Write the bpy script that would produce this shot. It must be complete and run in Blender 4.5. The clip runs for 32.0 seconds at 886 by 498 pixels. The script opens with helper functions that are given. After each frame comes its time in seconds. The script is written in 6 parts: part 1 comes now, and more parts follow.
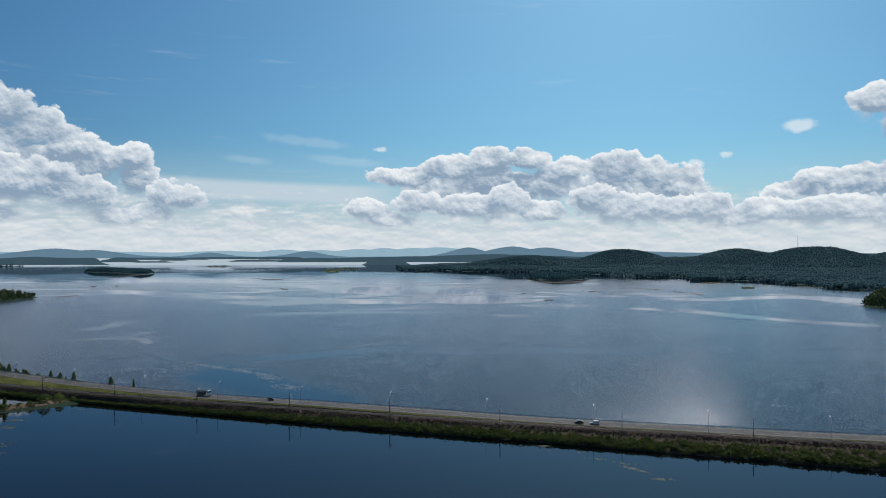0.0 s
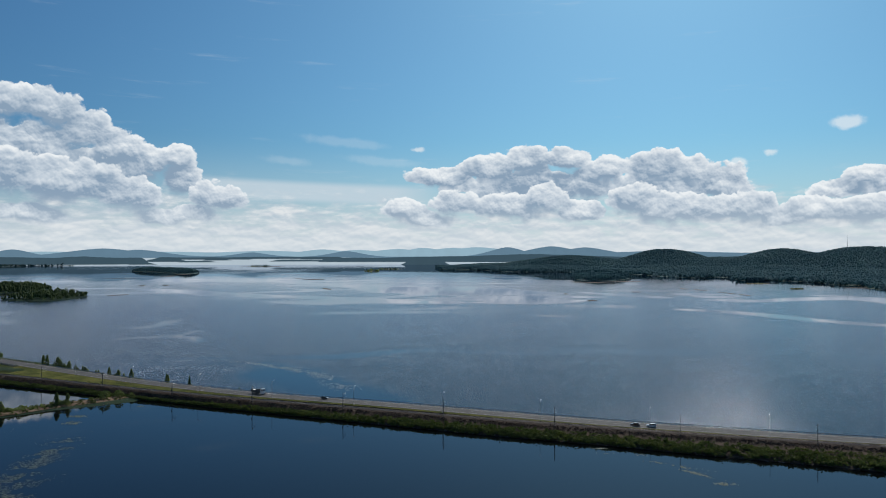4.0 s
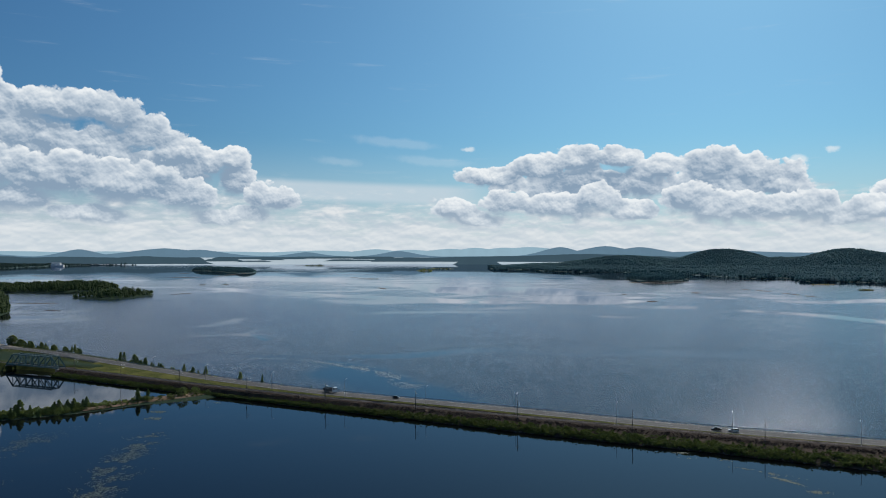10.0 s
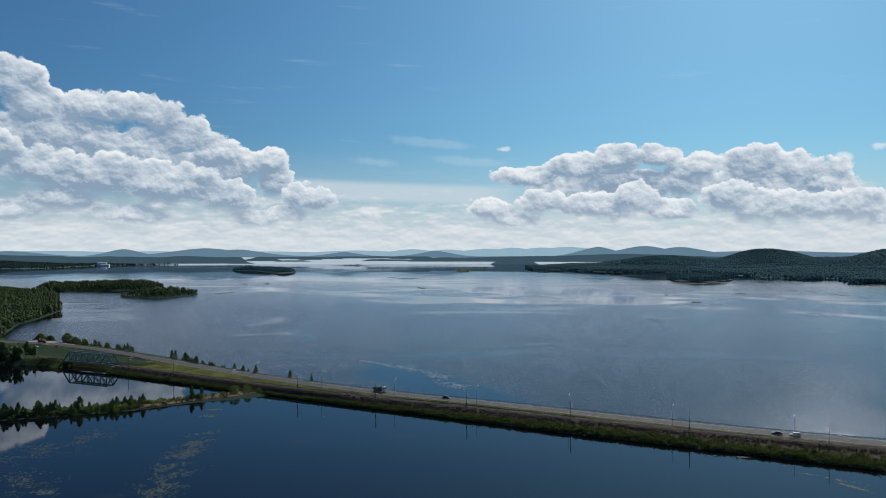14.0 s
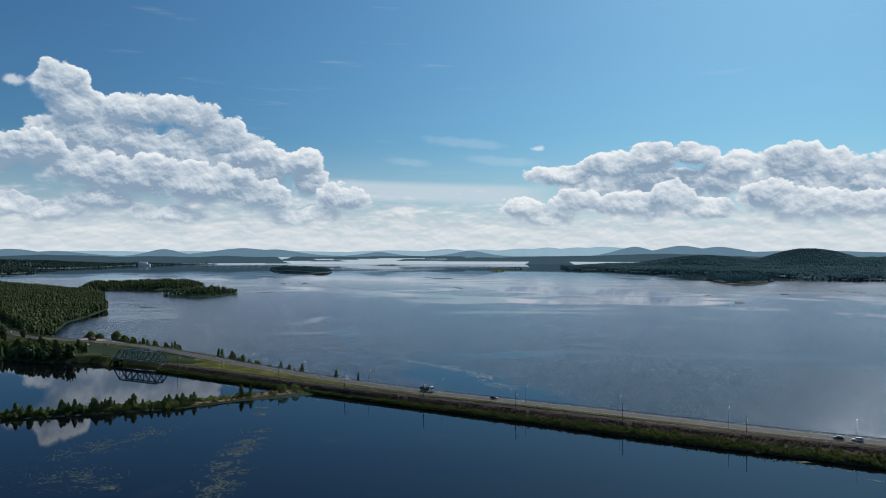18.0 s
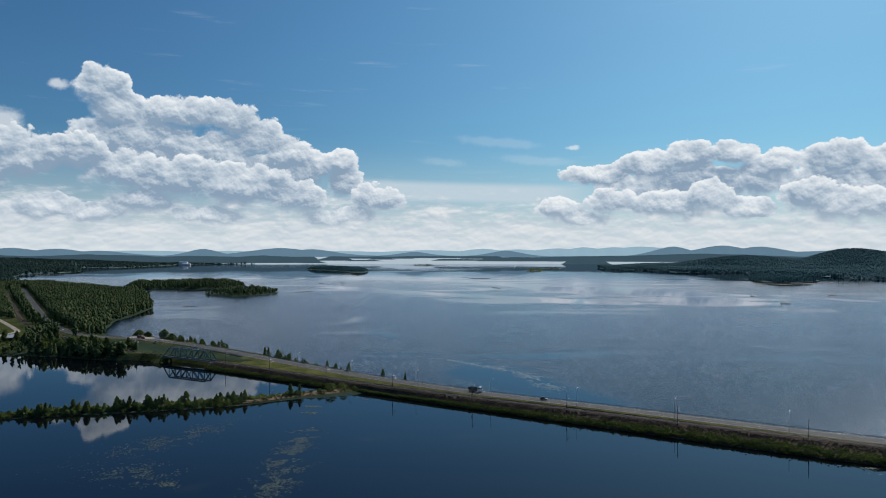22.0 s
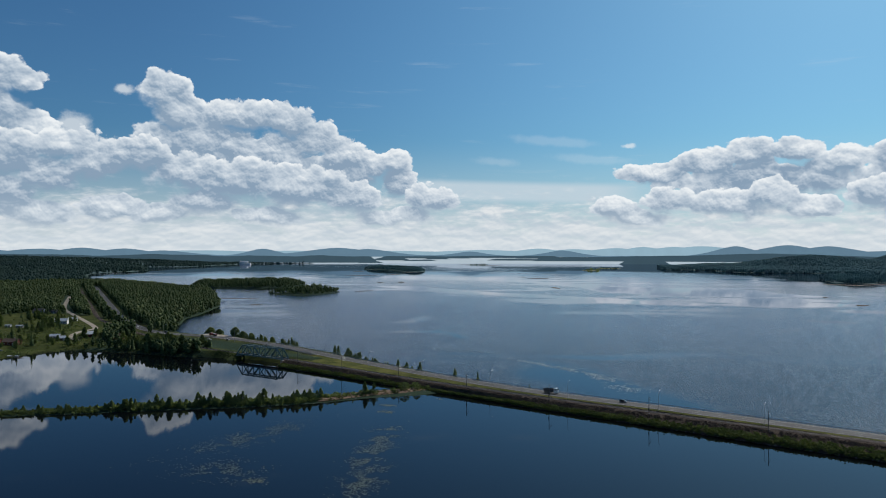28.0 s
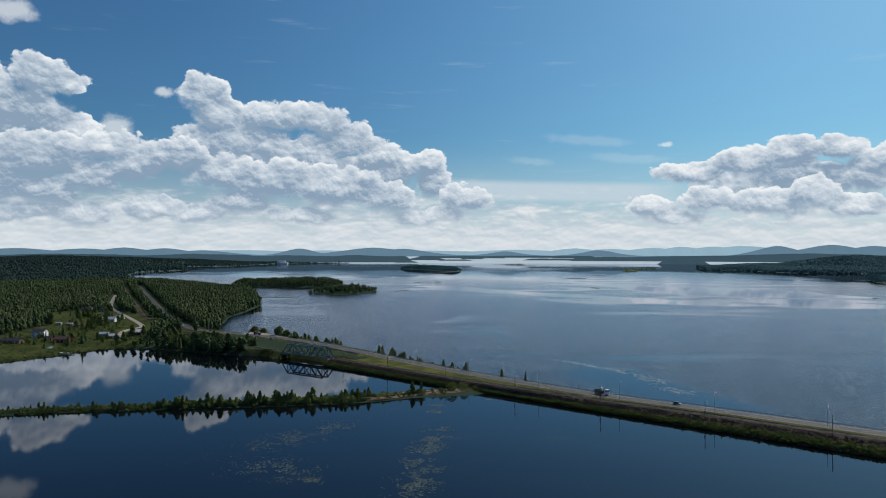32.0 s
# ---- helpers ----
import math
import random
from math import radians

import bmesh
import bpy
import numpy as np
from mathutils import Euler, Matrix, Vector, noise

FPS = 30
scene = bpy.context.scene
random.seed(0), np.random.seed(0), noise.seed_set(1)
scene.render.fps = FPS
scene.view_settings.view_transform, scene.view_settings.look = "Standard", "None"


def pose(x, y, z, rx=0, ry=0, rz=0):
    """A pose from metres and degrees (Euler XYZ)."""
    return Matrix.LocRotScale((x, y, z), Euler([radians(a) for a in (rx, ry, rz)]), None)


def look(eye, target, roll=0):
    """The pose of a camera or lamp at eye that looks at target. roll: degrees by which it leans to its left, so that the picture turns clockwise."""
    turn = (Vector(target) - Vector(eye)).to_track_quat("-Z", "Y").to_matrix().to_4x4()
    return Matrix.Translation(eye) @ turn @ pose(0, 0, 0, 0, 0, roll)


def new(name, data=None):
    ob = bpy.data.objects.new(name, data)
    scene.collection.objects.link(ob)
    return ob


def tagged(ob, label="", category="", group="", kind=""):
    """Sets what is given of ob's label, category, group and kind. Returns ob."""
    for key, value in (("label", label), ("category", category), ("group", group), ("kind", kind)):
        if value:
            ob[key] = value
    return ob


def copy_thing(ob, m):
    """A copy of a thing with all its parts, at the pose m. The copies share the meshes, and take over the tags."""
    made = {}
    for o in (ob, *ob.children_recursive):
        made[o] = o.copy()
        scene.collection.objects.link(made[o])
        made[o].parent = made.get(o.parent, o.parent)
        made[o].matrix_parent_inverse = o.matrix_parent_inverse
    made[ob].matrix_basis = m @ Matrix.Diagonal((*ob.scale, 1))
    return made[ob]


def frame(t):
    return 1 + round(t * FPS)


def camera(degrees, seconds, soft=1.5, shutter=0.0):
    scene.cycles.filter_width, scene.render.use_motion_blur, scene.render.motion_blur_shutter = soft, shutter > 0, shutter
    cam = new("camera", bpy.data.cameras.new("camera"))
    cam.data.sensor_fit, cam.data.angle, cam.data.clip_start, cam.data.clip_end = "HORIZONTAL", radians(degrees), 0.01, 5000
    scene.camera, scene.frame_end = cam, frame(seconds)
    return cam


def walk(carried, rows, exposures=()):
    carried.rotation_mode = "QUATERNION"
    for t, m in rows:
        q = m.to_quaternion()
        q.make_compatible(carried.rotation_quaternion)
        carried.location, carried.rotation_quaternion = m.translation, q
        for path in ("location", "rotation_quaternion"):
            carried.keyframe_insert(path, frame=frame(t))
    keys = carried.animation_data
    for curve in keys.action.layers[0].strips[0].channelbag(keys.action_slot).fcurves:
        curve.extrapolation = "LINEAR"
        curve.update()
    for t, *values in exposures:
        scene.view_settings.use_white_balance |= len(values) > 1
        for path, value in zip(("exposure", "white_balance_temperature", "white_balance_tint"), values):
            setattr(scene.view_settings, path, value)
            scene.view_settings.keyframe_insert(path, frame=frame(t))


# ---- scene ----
cam = camera(62.2, 32.0, 1.0)
# seconds, x, y, z, yaw, pitch, roll
ROWS = [
    (0.0, -0.00, 0.00, 85.00, -0.014, 0.228, -0.043),
    (1.0, -1.90, 0.05, 85.06, 0.668, 0.225, -0.044),
    (2.0, -3.80, 0.10, 85.12, 1.485, 0.222, -0.046),
    (3.0, -5.72, 0.14, 85.17, 2.234, 0.219, -0.047),
    (3.5, -6.68, 0.16, 85.19, 2.596, 0.218, -0.048),
    (5.5, -10.54, 0.22, 85.26, 3.886, 0.212, -0.050),
    (6.0, -11.51, 0.23, 85.28, 4.212, 0.210, -0.051),
    (7.0, -13.46, 0.25, 85.30, 4.877, 0.208, -0.052),
    (8.0, -15.42, 0.27, 85.32, 5.532, 0.205, -0.054),
    (9.0, -17.39, 0.29, 85.33, 6.124, 0.202, -0.055),
    (10.0, -19.37, 0.31, 85.33, 6.840, 0.199, -0.056),
    (11.0, -21.35, 0.33, 85.33, 7.609, 0.196, -0.058),
    (12.0, -23.35, 0.34, 85.32, 8.371, 0.193, -0.059),
    (13.0, -25.35, 0.36, 85.31, 9.001, 0.190, -0.060),
    (14.0, -27.37, 0.38, 85.29, 9.631, 0.187, -0.062),
    (14.5, -28.38, 0.39, 85.27, 9.958, 0.186, -0.062),
    (16.5, -32.44, 0.44, 85.20, 11.277, 0.180, -0.065),
    (17.0, -33.47, 0.45, 85.18, 11.590, 0.179, -0.066),
    (18.0, -35.52, 0.48, 85.13, 12.228, 0.176, -0.067),
    (19.0, -37.58, 0.52, 85.08, 12.972, 0.173, -0.068),
    (20.0, -39.65, 0.56, 85.02, 13.628, 0.170, -0.070),
    (21.0, -41.73, 0.61, 84.95, 14.253, 0.167, -0.071),
    (22.0, -43.82, 0.66, 84.87, 14.899, 0.164, -0.072),
    (23.0, -45.91, 0.72, 84.79, 15.577, 0.161, -0.074),
    (24.0, -48.02, 0.79, 84.71, 16.282, 0.158, -0.075),
    (25.0, -50.14, 0.87, 84.61, 16.960, 0.156, -0.076),
    (25.5, -51.20, 0.91, 84.56, 17.309, 0.154, -0.077),
    (27.5, -55.47, 1.11, 84.35, 18.725, 0.148, -0.080),
    (28.0, -56.54, 1.16, 84.29, 19.079, 0.147, -0.081),
    (29.0, -58.70, 1.28, 84.17, 19.769, 0.144, -0.082),
    (30.0, -60.86, 1.41, 84.04, 20.412, 0.141, -0.083),
    (31.0, -63.04, 1.55, 83.91, 21.079, 0.138, -0.085),
    (32.0, -65.22, 1.71, 83.77, 21.742, 0.135, -0.086),
]
walk(cam, [(t, pose(x, y, z, 90 + pitch, roll, yaw)) for t, x, y, z, yaw, pitch, roll in ROWS])

# ---- world and light ----
SKY_TINT, SKY_GAIN = (0.42, 0.775, 0.94), 0.071
SUN_AZ, SUN_EL = 15.0, 39.0      # degrees clockwise from +y, above the horizon
scene.view_settings.exposure = 0.0
world = bpy.data.worlds.new("sky")
scene.world = world
world.use_nodes = True
WT = world.node_tree
WT.nodes.clear()


class Nodes:
    """Short hand for building a node tree."""

    def __init__(self, tree):
        self.t = tree

    def n(self, kind, **props):
        node = self.t.nodes.new(kind)
        for k, v in props.items():
            if k == "operation":
                node.operation = v
            elif k == "data_type":
                node.data_type = v
            elif k == "blend_type":
                node.blend_type = v
            elif k == "noise_dimensions":
                node.noise_dimensions = v
            elif k == "interpolation_type":
                node.interpolation_type = v
            elif k == "feature":
                node.feature = v
        return node

    def put(self, socket, value):
        if isinstance(value, bpy.types.NodeSocket):
            self.t.links.new(value, socket)
        else:
            socket.default_value = value

    def m(self, op, a, b=0.0, c=0.0, clamp=False):
        node = self.n("ShaderNodeMath", operation=op)
        node.use_clamp = clamp
        for i, v in enumerate((a, b, c)):
            self.put(node.inputs[i], v)
        return node.outputs[0]

    def v(self, op, a, b=(0, 0, 0)):
        node = self.n("ShaderNodeVectorMath", operation=op)
        self.put(node.inputs[0], a)
        self.put(node.inputs[1], b)
        return node.outputs["Value" if op in ("LENGTH", "DOT_PRODUCT", "DISTANCE") else "Vector"]

    def xyz(self, x, y, z):
        node = self.n("ShaderNodeCombineXYZ")
        for i, v in enumerate((x, y, z)):
            self.put(node.inputs[i], v)
        return node.outputs[0]

    def split(self, vec):
        node = self.n("ShaderNodeSeparateXYZ")
        self.put(node.inputs[0], vec)
        return node.outputs

    def noise(self, vec, scale=1.0, detail=4.0, rough=0.5, distort=0.0):
        node = self.n("ShaderNodeTexNoise")
        for k, v in (("Vector", vec), ("Scale", scale), ("Detail", detail), ("Roughness", rough), ("Distortion", distort)):
            self.put(node.inputs[k], v)
        return node.outputs["Fac"]

    def step(self, x, lo, hi, a=0.0, b=1.0):
        node = self.n("ShaderNodeMapRange", interpolation_type="SMOOTHSTEP")
        for i, v in enumerate((x, lo, hi, a, b)):
            self.put(node.inputs[i], v)
        return node.outputs[0]

    def mix(self, fac, a, b, blend="MIX"):
        node = self.n("ShaderNodeMix", data_type="RGBA", blend_type=blend)
        node.clamp_factor = True
        for k, v in ((0, fac), (6, a), (7, b)):
            if not isinstance(v, bpy.types.NodeSocket) and k and len(v) == 3:
                v = (*v, 1)
            self.put(node.inputs[k], v)
        return node.outputs[2]


W = Nodes(WT)
sky = WT.nodes.new("ShaderNodeTexSky")
sky.sky_type, sky.sun_disc = "NISHITA", False
sky.sun_elevation, sky.sun_rotation = radians(SUN_EL), radians(SUN_AZ)
sky.altitude, sky.air_density, sky.dust_density, sky.ozone_density = 100, 1.0, 1.0, 4.0
coord = WT.nodes.new("ShaderNodeTexCoord").outputs["Generated"]
dx, dy, dz = W.split(coord)
az = W.m("MULTIPLY", W.m("ARCTAN2", dx, dy), 57.2958)     # degrees to the right of +y
el = W.m("MULTIPLY", W.m("ARCSINE", dz), 57.2958)
def warp(scale, amount, seed, detail=6.0):
    """Angles pushed about by a fractal noise, for ragged cloud edges."""
    node = W.n("ShaderNodeTexNoise")
    W.put(node.inputs["Vector"], W.v("ADD", W.v("MULTIPLY", flat, (1, 1.25, 1)), (seed, seed, seed)))
    for k, v in (("Scale", scale), ("Detail", detail), ("Roughness", 0.52)):
        node.inputs[k].default_value = v
    return W.v("MULTIPLY", W.v("SUBTRACT", node.outputs["Color"], (0.5, 0.5, 0.5)), (amount, amount * 0.8, 0))


flat = W.xyz(az, el, 0.0)
pushed = W.v("ADD", W.v("ADD", flat, warp(0.16, 1.6, 3.0, 4.0)), warp(0.9, 0.6, 11.0, 4.0))
# cumulus heaps: bearing, elevation, half-width, half-height in degrees
TOWERS_EAST = [
    (-2.8, 5.9, 3.1, 0.8), (0.7, 6.4, 2.4, 1.1), (3.6, 6.9, 1.7, 1.1), (6.8, 7.0, 1.7, 1.1), (9.4, 6.2, 1.9, 1.0), (13.0, 6.2, 2.3, 1.2), (16.1, 5.9, 1.6, 1.1),
    (17.9, 4.9, 2.0, 1.3), (14.1, 4.6, 2.9, 1.5), (7.7, 5.3, 3.5, 1.5), (3.8, 5.3, 3.1, 1.5), (26.8, 5.3, 1.4, 0.8), (25.4, 4.4, 2.2, 0.7), (28.8, 4.7, 2.7, 1.0),
    (31.3, 4.7, 1.9, 1.2), (30.4, 10.0, 1.5, 1.1), (32.4, 9.1, 1.9, 1.9),
]
TOWERS_WEST = [
    (-39.9, 11.6, 1.8, 1.4), (-38.8, 9.9, 1.8, 1.6), (-35.2, 10.0, 2.4, 1.2), (-33.2, 10.0, 1.9, 1.2), (-31.0, 9.6, 2.1, 1.5), (-28.9, 8.2, 2.2, 1.5),
    (-26.7, 7.2, 2.1, 1.2), (-24.5, 6.4, 1.8, 1.1), (-23.0, 6.7, 1.3, 1.1), (-22.6, 5.4, 1.3, 1.4), (-36.1, 8.0, 3.7, 2.0), (-31.9, 7.3, 3.8, 2.1), (-39.7, 7.8, 2.7, 1.7),
    (-26.7, 5.4, 3.0, 1.8), (-50.5, 11.7, 1.8, 1.7), (-48.7, 11.2, 1.2, 0.8), (-50.9, 9.0, 2.3, 2.2), (-48.2, 8.4, 1.6, 1.1), (-53.4, 9.3, 2.5, 3.3),
    (-56.7, 7.6, 3.4, 3.9),
]
# broad bodies behind the heaps
BODIES = [(4.5, 4.9, 6.5, 1.3), (14.0, 4.9, 5.0, 1.3), (30.0, 4.5, 4.0, 1.2), (-36.0, 7.2, 5.0, 1.8), (-29.0, 5.6, 4.0, 1.4)]
SHOULDERS_EAST = [
    (-1.7, 3.8, 2.0, 1.0), (-5.9, 3.2, 1.7, 1.0), (4.9, 4.1, 1.5, 1.1), (7.7, 3.1, 1.9, 0.7), (11.6, 3.8, 1.7, 1.2), (14.5, 3.1, 3.3, 1.3), (18.1, 3.0, 2.4, 1.1),
    (19.8, 3.3, 1.6, 1.2), (2.5, 3.4, 2.6, 1.2), (-4.1, 2.5, 2.6, 0.8), (23.2, 3.0, 1.9, 1.0), (26.4, 2.8, 2.8, 1.1), (29.5, 2.8, 2.3, 1.1), (21.6, 2.4, 1.9, 0.7),
    (32.1, 2.8, 1.9, 1.3), (35.2, 3.5, 3.5, 2.2),
]
SHOULDERS_WEST = [
    (-42.0, 6.8, 2.7, 1.3), (-38.5, 5.8, 3.2, 1.5), (-34.8, 5.2, 3.7, 1.6), (-30.2, 4.7, 3.4, 1.6), (-25.9, 4.0, 2.8, 1.2), (-20.1, 4.0, 1.7, 1.1), (-46.4, 7.2, 2.1, 1.3),
    (-50.2, 6.4, 3.0, 1.8), (-50.5, 4.1, 2.6, 1.7), (-47.5, 5.4, 2.4, 1.4), (-44.6, 6.0, 2.2, 1.3), (-54.3, 4.5, 3.3, 2.2),
]
FEET_WEST = [
    (-36.9, 3.7, 2.8, 1.3), (-43.5, 3.1, 2.2, 0.9), (-40.4, 2.7, 2.3, 0.7), (-32.7, 2.7, 3.4, 0.8),
    (-48.2, 2.6, 2.8, 0.9), (-23.9, 2.6, 2.0, 0.7), (-21.5, 2.9, 1.8, 0.8), (-50.9, 2.7, 2.0, 0.8), (-54.0, 2.5, 2.4, 0.9),
]


def heaps(place, spots):
    """The least scaled distance to any heap, blended."""
    least = None
    for cx_, cy_, rx_, ry_ in spots:
        node = W.n("ShaderNodeVectorMath", operation="MULTIPLY_ADD")
        W.put(node.inputs[0], place)
        node.inputs[1].default_value = (1 / rx_, 1 / ry_, 0)
        node.inputs[2].default_value = (-cx_ / rx_, -cy_ / ry_, 0)
        d = W.v("LENGTH", node.outputs["Vector"])
        if least is None:
            least = d
        else:
            least = W.m("SMOOTH_MIN", least, d, 0.07)
    return least


def billow(place, scale):
    """Rounded lumps: distance to the nearest of scattered centres, over several sizes."""
    node = W.n("ShaderNodeTexVoronoi", feature="F1")
    node.voronoi_dimensions = "2D"
    W.put(node.inputs["Vector"], place)
    for k, v in (("Scale", scale), ("Detail", 2.0), ("Roughness", 0.45), ("Lacunarity", 2.3)):
        node.inputs[k].default_value = v
    return node.outputs["Distance"]


cell = W.v("ADD", W.v("MULTIPLY", flat, (1, 1.12, 1)), warp(0.4, 0.9, 31.0, 3.0))
lump, lump_up = billow(cell, 0.3), billow(W.v("ADD", cell, (0.1, 0.34, 0)), 0.3)
knob, knob_up = billow(cell, 0.85), billow(W.v("ADD", cell, (0.04, 0.13, 0)), 0.85)
puff = W.noise(cell, 0.5, 7, 0.6)
rough_edge = W.m("ADD", W.m("MULTIPLY_ADD", lump, 0.46, -0.42), W.m("MULTIPLY_ADD", knob, 0.3, -0.26))
rough_edge = W.m("ADD", rough_edge, W.m("MULTIPLY_ADD", puff, -0.3, 0.15))
relief = W.m("ADD", W.m("MULTIPLY", W.m("SUBTRACT", lump_up, lump), 1.7), W.m("MULTIPLY", W.m("SUBTRACT", knob_up, knob), 1.2))
relief = W.m("ADD", relief, W.m("MULTIPLY", W.m("SUBTRACT", W.noise(flat, 0.22, 3, 0.5), 0.5), 1.0))


def cumulus(spots, lift):
    """A row of heaped cloud lit from above and behind: crests and thin rims are bright, undersides grey and soft. Gives its cover and colour."""
    near = heaps(pushed, spots)
    slope = W.m("SUBTRACT", heaps(W.v("ADD", pushed, (0.2, 0.9, 0)), spots), near)
    inside = W.m("ADD", near, rough_edge)
    cover = W.step(inside, 1.0, W.step(slope, -0.35, 0.2, 0.3, 0.88))
    glow = W.m("ADD", W.m("MULTIPLY_ADD", slope, 0.95, lift), W.m("ADD", relief, W.step(inside, 0.45, 1.0, 0.0, 0.7)))
    light = W.m("MULTIPLY_ADD", glow, 0.62, 0.12, clamp=True)
    colour = W.mix(W.m("MULTIPLY", light, 2.0, clamp=True), (0.25, 0.35, 0.47), W.mix(W.m("MULTIPLY_ADD", light, 2.0, -1.0, clamp=True), (0.53, 0.61, 0.695), (0.84, 0.88, 0.905)))
    return cover, colour


# torn scraps of cloud and thin streaks: bearing, elevation, half-width, half-height
scraps = None
for cx_, cy_, rx_, ry_ in [(25.9, 8.9, 1.7, 0.6), (-5.0, 7.9, 0.75, 0.24), (-52.2, 15.8, 1.7, 0.9), (-45.6, 8.7, 1.3, 1.0), (21.0, 7.1, 0.6, 0.3), (18.9, 6.4, 0.7, 0.5), (-42.6, 11.4, 0.8, 0.45),
                           (-14.9, 6.9, 2.0, 0.45), (-7.6, 7.0, 4.0, 0.5), (-10.5, 8.4, 4.5, 0.5)]:
    thin = ry_ < 0.55 and rx_ > 1.9 or rx_ == 4.5
    d = W.v("LENGTH", W.v("MULTIPLY", W.v("SUBTRACT", W.v("ADD", flat, warp(0.9, 0.8, 5.0)) if not thin else W.v("ADD", flat, W.xyz(0.0, W.m("MULTIPLY", W.m("SUBTRACT", az, cx_), 0.09), 0.0)), (cx_, cy_, 0)), (1 / rx_, 1 / ry_, 0)))
    k = W.m("MULTIPLY", W.step(W.m("ADD", d, W.m("MULTIPLY", W.m("SUBTRACT", puff, 0.5), -1.6)), 1.0, 0.35), 0.13 if thin else 0.6)
    scraps = k if scraps is None else W.m("MAXIMUM", scraps, k)
# low deck of broken cloud and haze towards the horizon
deck = W.noise(W.v("MULTIPLY", flat, (0.28, 1.1, 1)), 1.0, 7, 0.62)
deck_mask = W.m("MULTIPLY", W.step(W.m("ADD", deck, W.m("MULTIPLY", el, -0.075)), 0.12, 0.42), W.step(el, 7.0, 3.2))
low_cell = W.v("ADD", W.v("MULTIPLY", flat, (0.55, 1.5, 1)), warp(0.5, 1.0, 71.0, 4.0))
deck_relief = W.m("SUBTRACT", billow(W.v("ADD", low_cell, (0.05, 0.3, 0)), 0.7), billow(low_cell, 0.7))
deck_light = W.m("ADD", W.m("MULTIPLY_ADD", deck_relief, 1.3, 0.45), W.m("MULTIPLY_ADD", deck, 1.4, -0.7), clamp=True)
streak = W.noise(W.v("MULTIPLY", W.xyz(W.m("ADD", az, W.m("MULTIPLY", el, 1.2)), el, 0.0), (0.1, 1.1, 1)), 1.0, 5, 0.6)
veil = W.m("MULTIPLY", W.step(streak, 0.6, 0.85), 0.3)
veil = W.m("MAXIMUM", veil, W.m("MULTIPLY", W.step(W.m("ABSOLUTE", W.m("SUBTRACT", el, W.m("MULTIPLY_ADD", az, -0.03, 4.15))), 1.0, 0.4), W.m("MULTIPLY", W.step(W.m("ABSOLUTE", W.m("ADD", az, 13.0)), 11.0, 6.0), 0.75)))

air = W.mix(1.0, sky.outputs[0], SKY_TINT, "MULTIPLY")
air = W.v("MULTIPLY", air, (SKY_GAIN, SKY_GAIN, SKY_GAIN))
to_sun = (math.sin(radians(SUN_AZ)) * math.cos(radians(SUN_EL)), math.cos(radians(SUN_AZ)) * math.cos(radians(SUN_EL)), math.sin(radians(SUN_EL)))
aureole = W.step(W.v("DOT_PRODUCT", coord, to_sun), 0.55, 0.92, 0.88, 1.08)
air = W.v("MULTIPLY", air, W.xyz(aureole, aureole, W.m("MULTIPLY_ADD", aureole, 0.7, 0.3)))
air = W.mix(veil, air, (0.6, 0.68, 0.74))
air = W.mix(W.m("MULTIPLY", W.step(el, 9.0, 1.5), 0.55), air, (0.5, 0.62, 0.72))
air = W.mix(deck_mask, air, W.mix(deck_light, (0.45, 0.54, 0.63), (0.76, 0.79, 0.81)))
air = W.mix(scraps, air, (0.82, 0.86, 0.88))
for spots, lift in ((BODIES, -0.1), (TOWERS_EAST + TOWERS_WEST, -0.05), (SHOULDERS_EAST + SHOULDERS_WEST + FEET_WEST, -0.1)):
    cover, colour = cumulus(spots, lift)
    air = W.mix(cover, air, colour)
air = W.mix(W.m("MULTIPLY", W.step(el, 4.5, 0.0), 0.55), air, (0.68, 0.745, 0.785))
back = WT.nodes.new("ShaderNodeBackground")
W.put(back.inputs[0], air)
back.inputs[1].default_value = 1.0
WT.links.new(back.outputs[0], WT.nodes.new("ShaderNodeOutputWorld").inputs[0])

sun = new("sun", bpy.data.lights.new("sun", "SUN"))
sun.data.energy, sun.data.angle, sun.data.color = 3.5, radians(0.53), (1.0, 0.95, 0.88)
sun.matrix_world = look((1000 * math.sin(radians(SUN_AZ)) * math.cos(radians(SUN_EL)), 1000 * math.cos(radians(SUN_AZ)) * math.cos(radians(SUN_EL)), 1000 * math.sin(radians(SUN_EL))), (0, 0, 0))


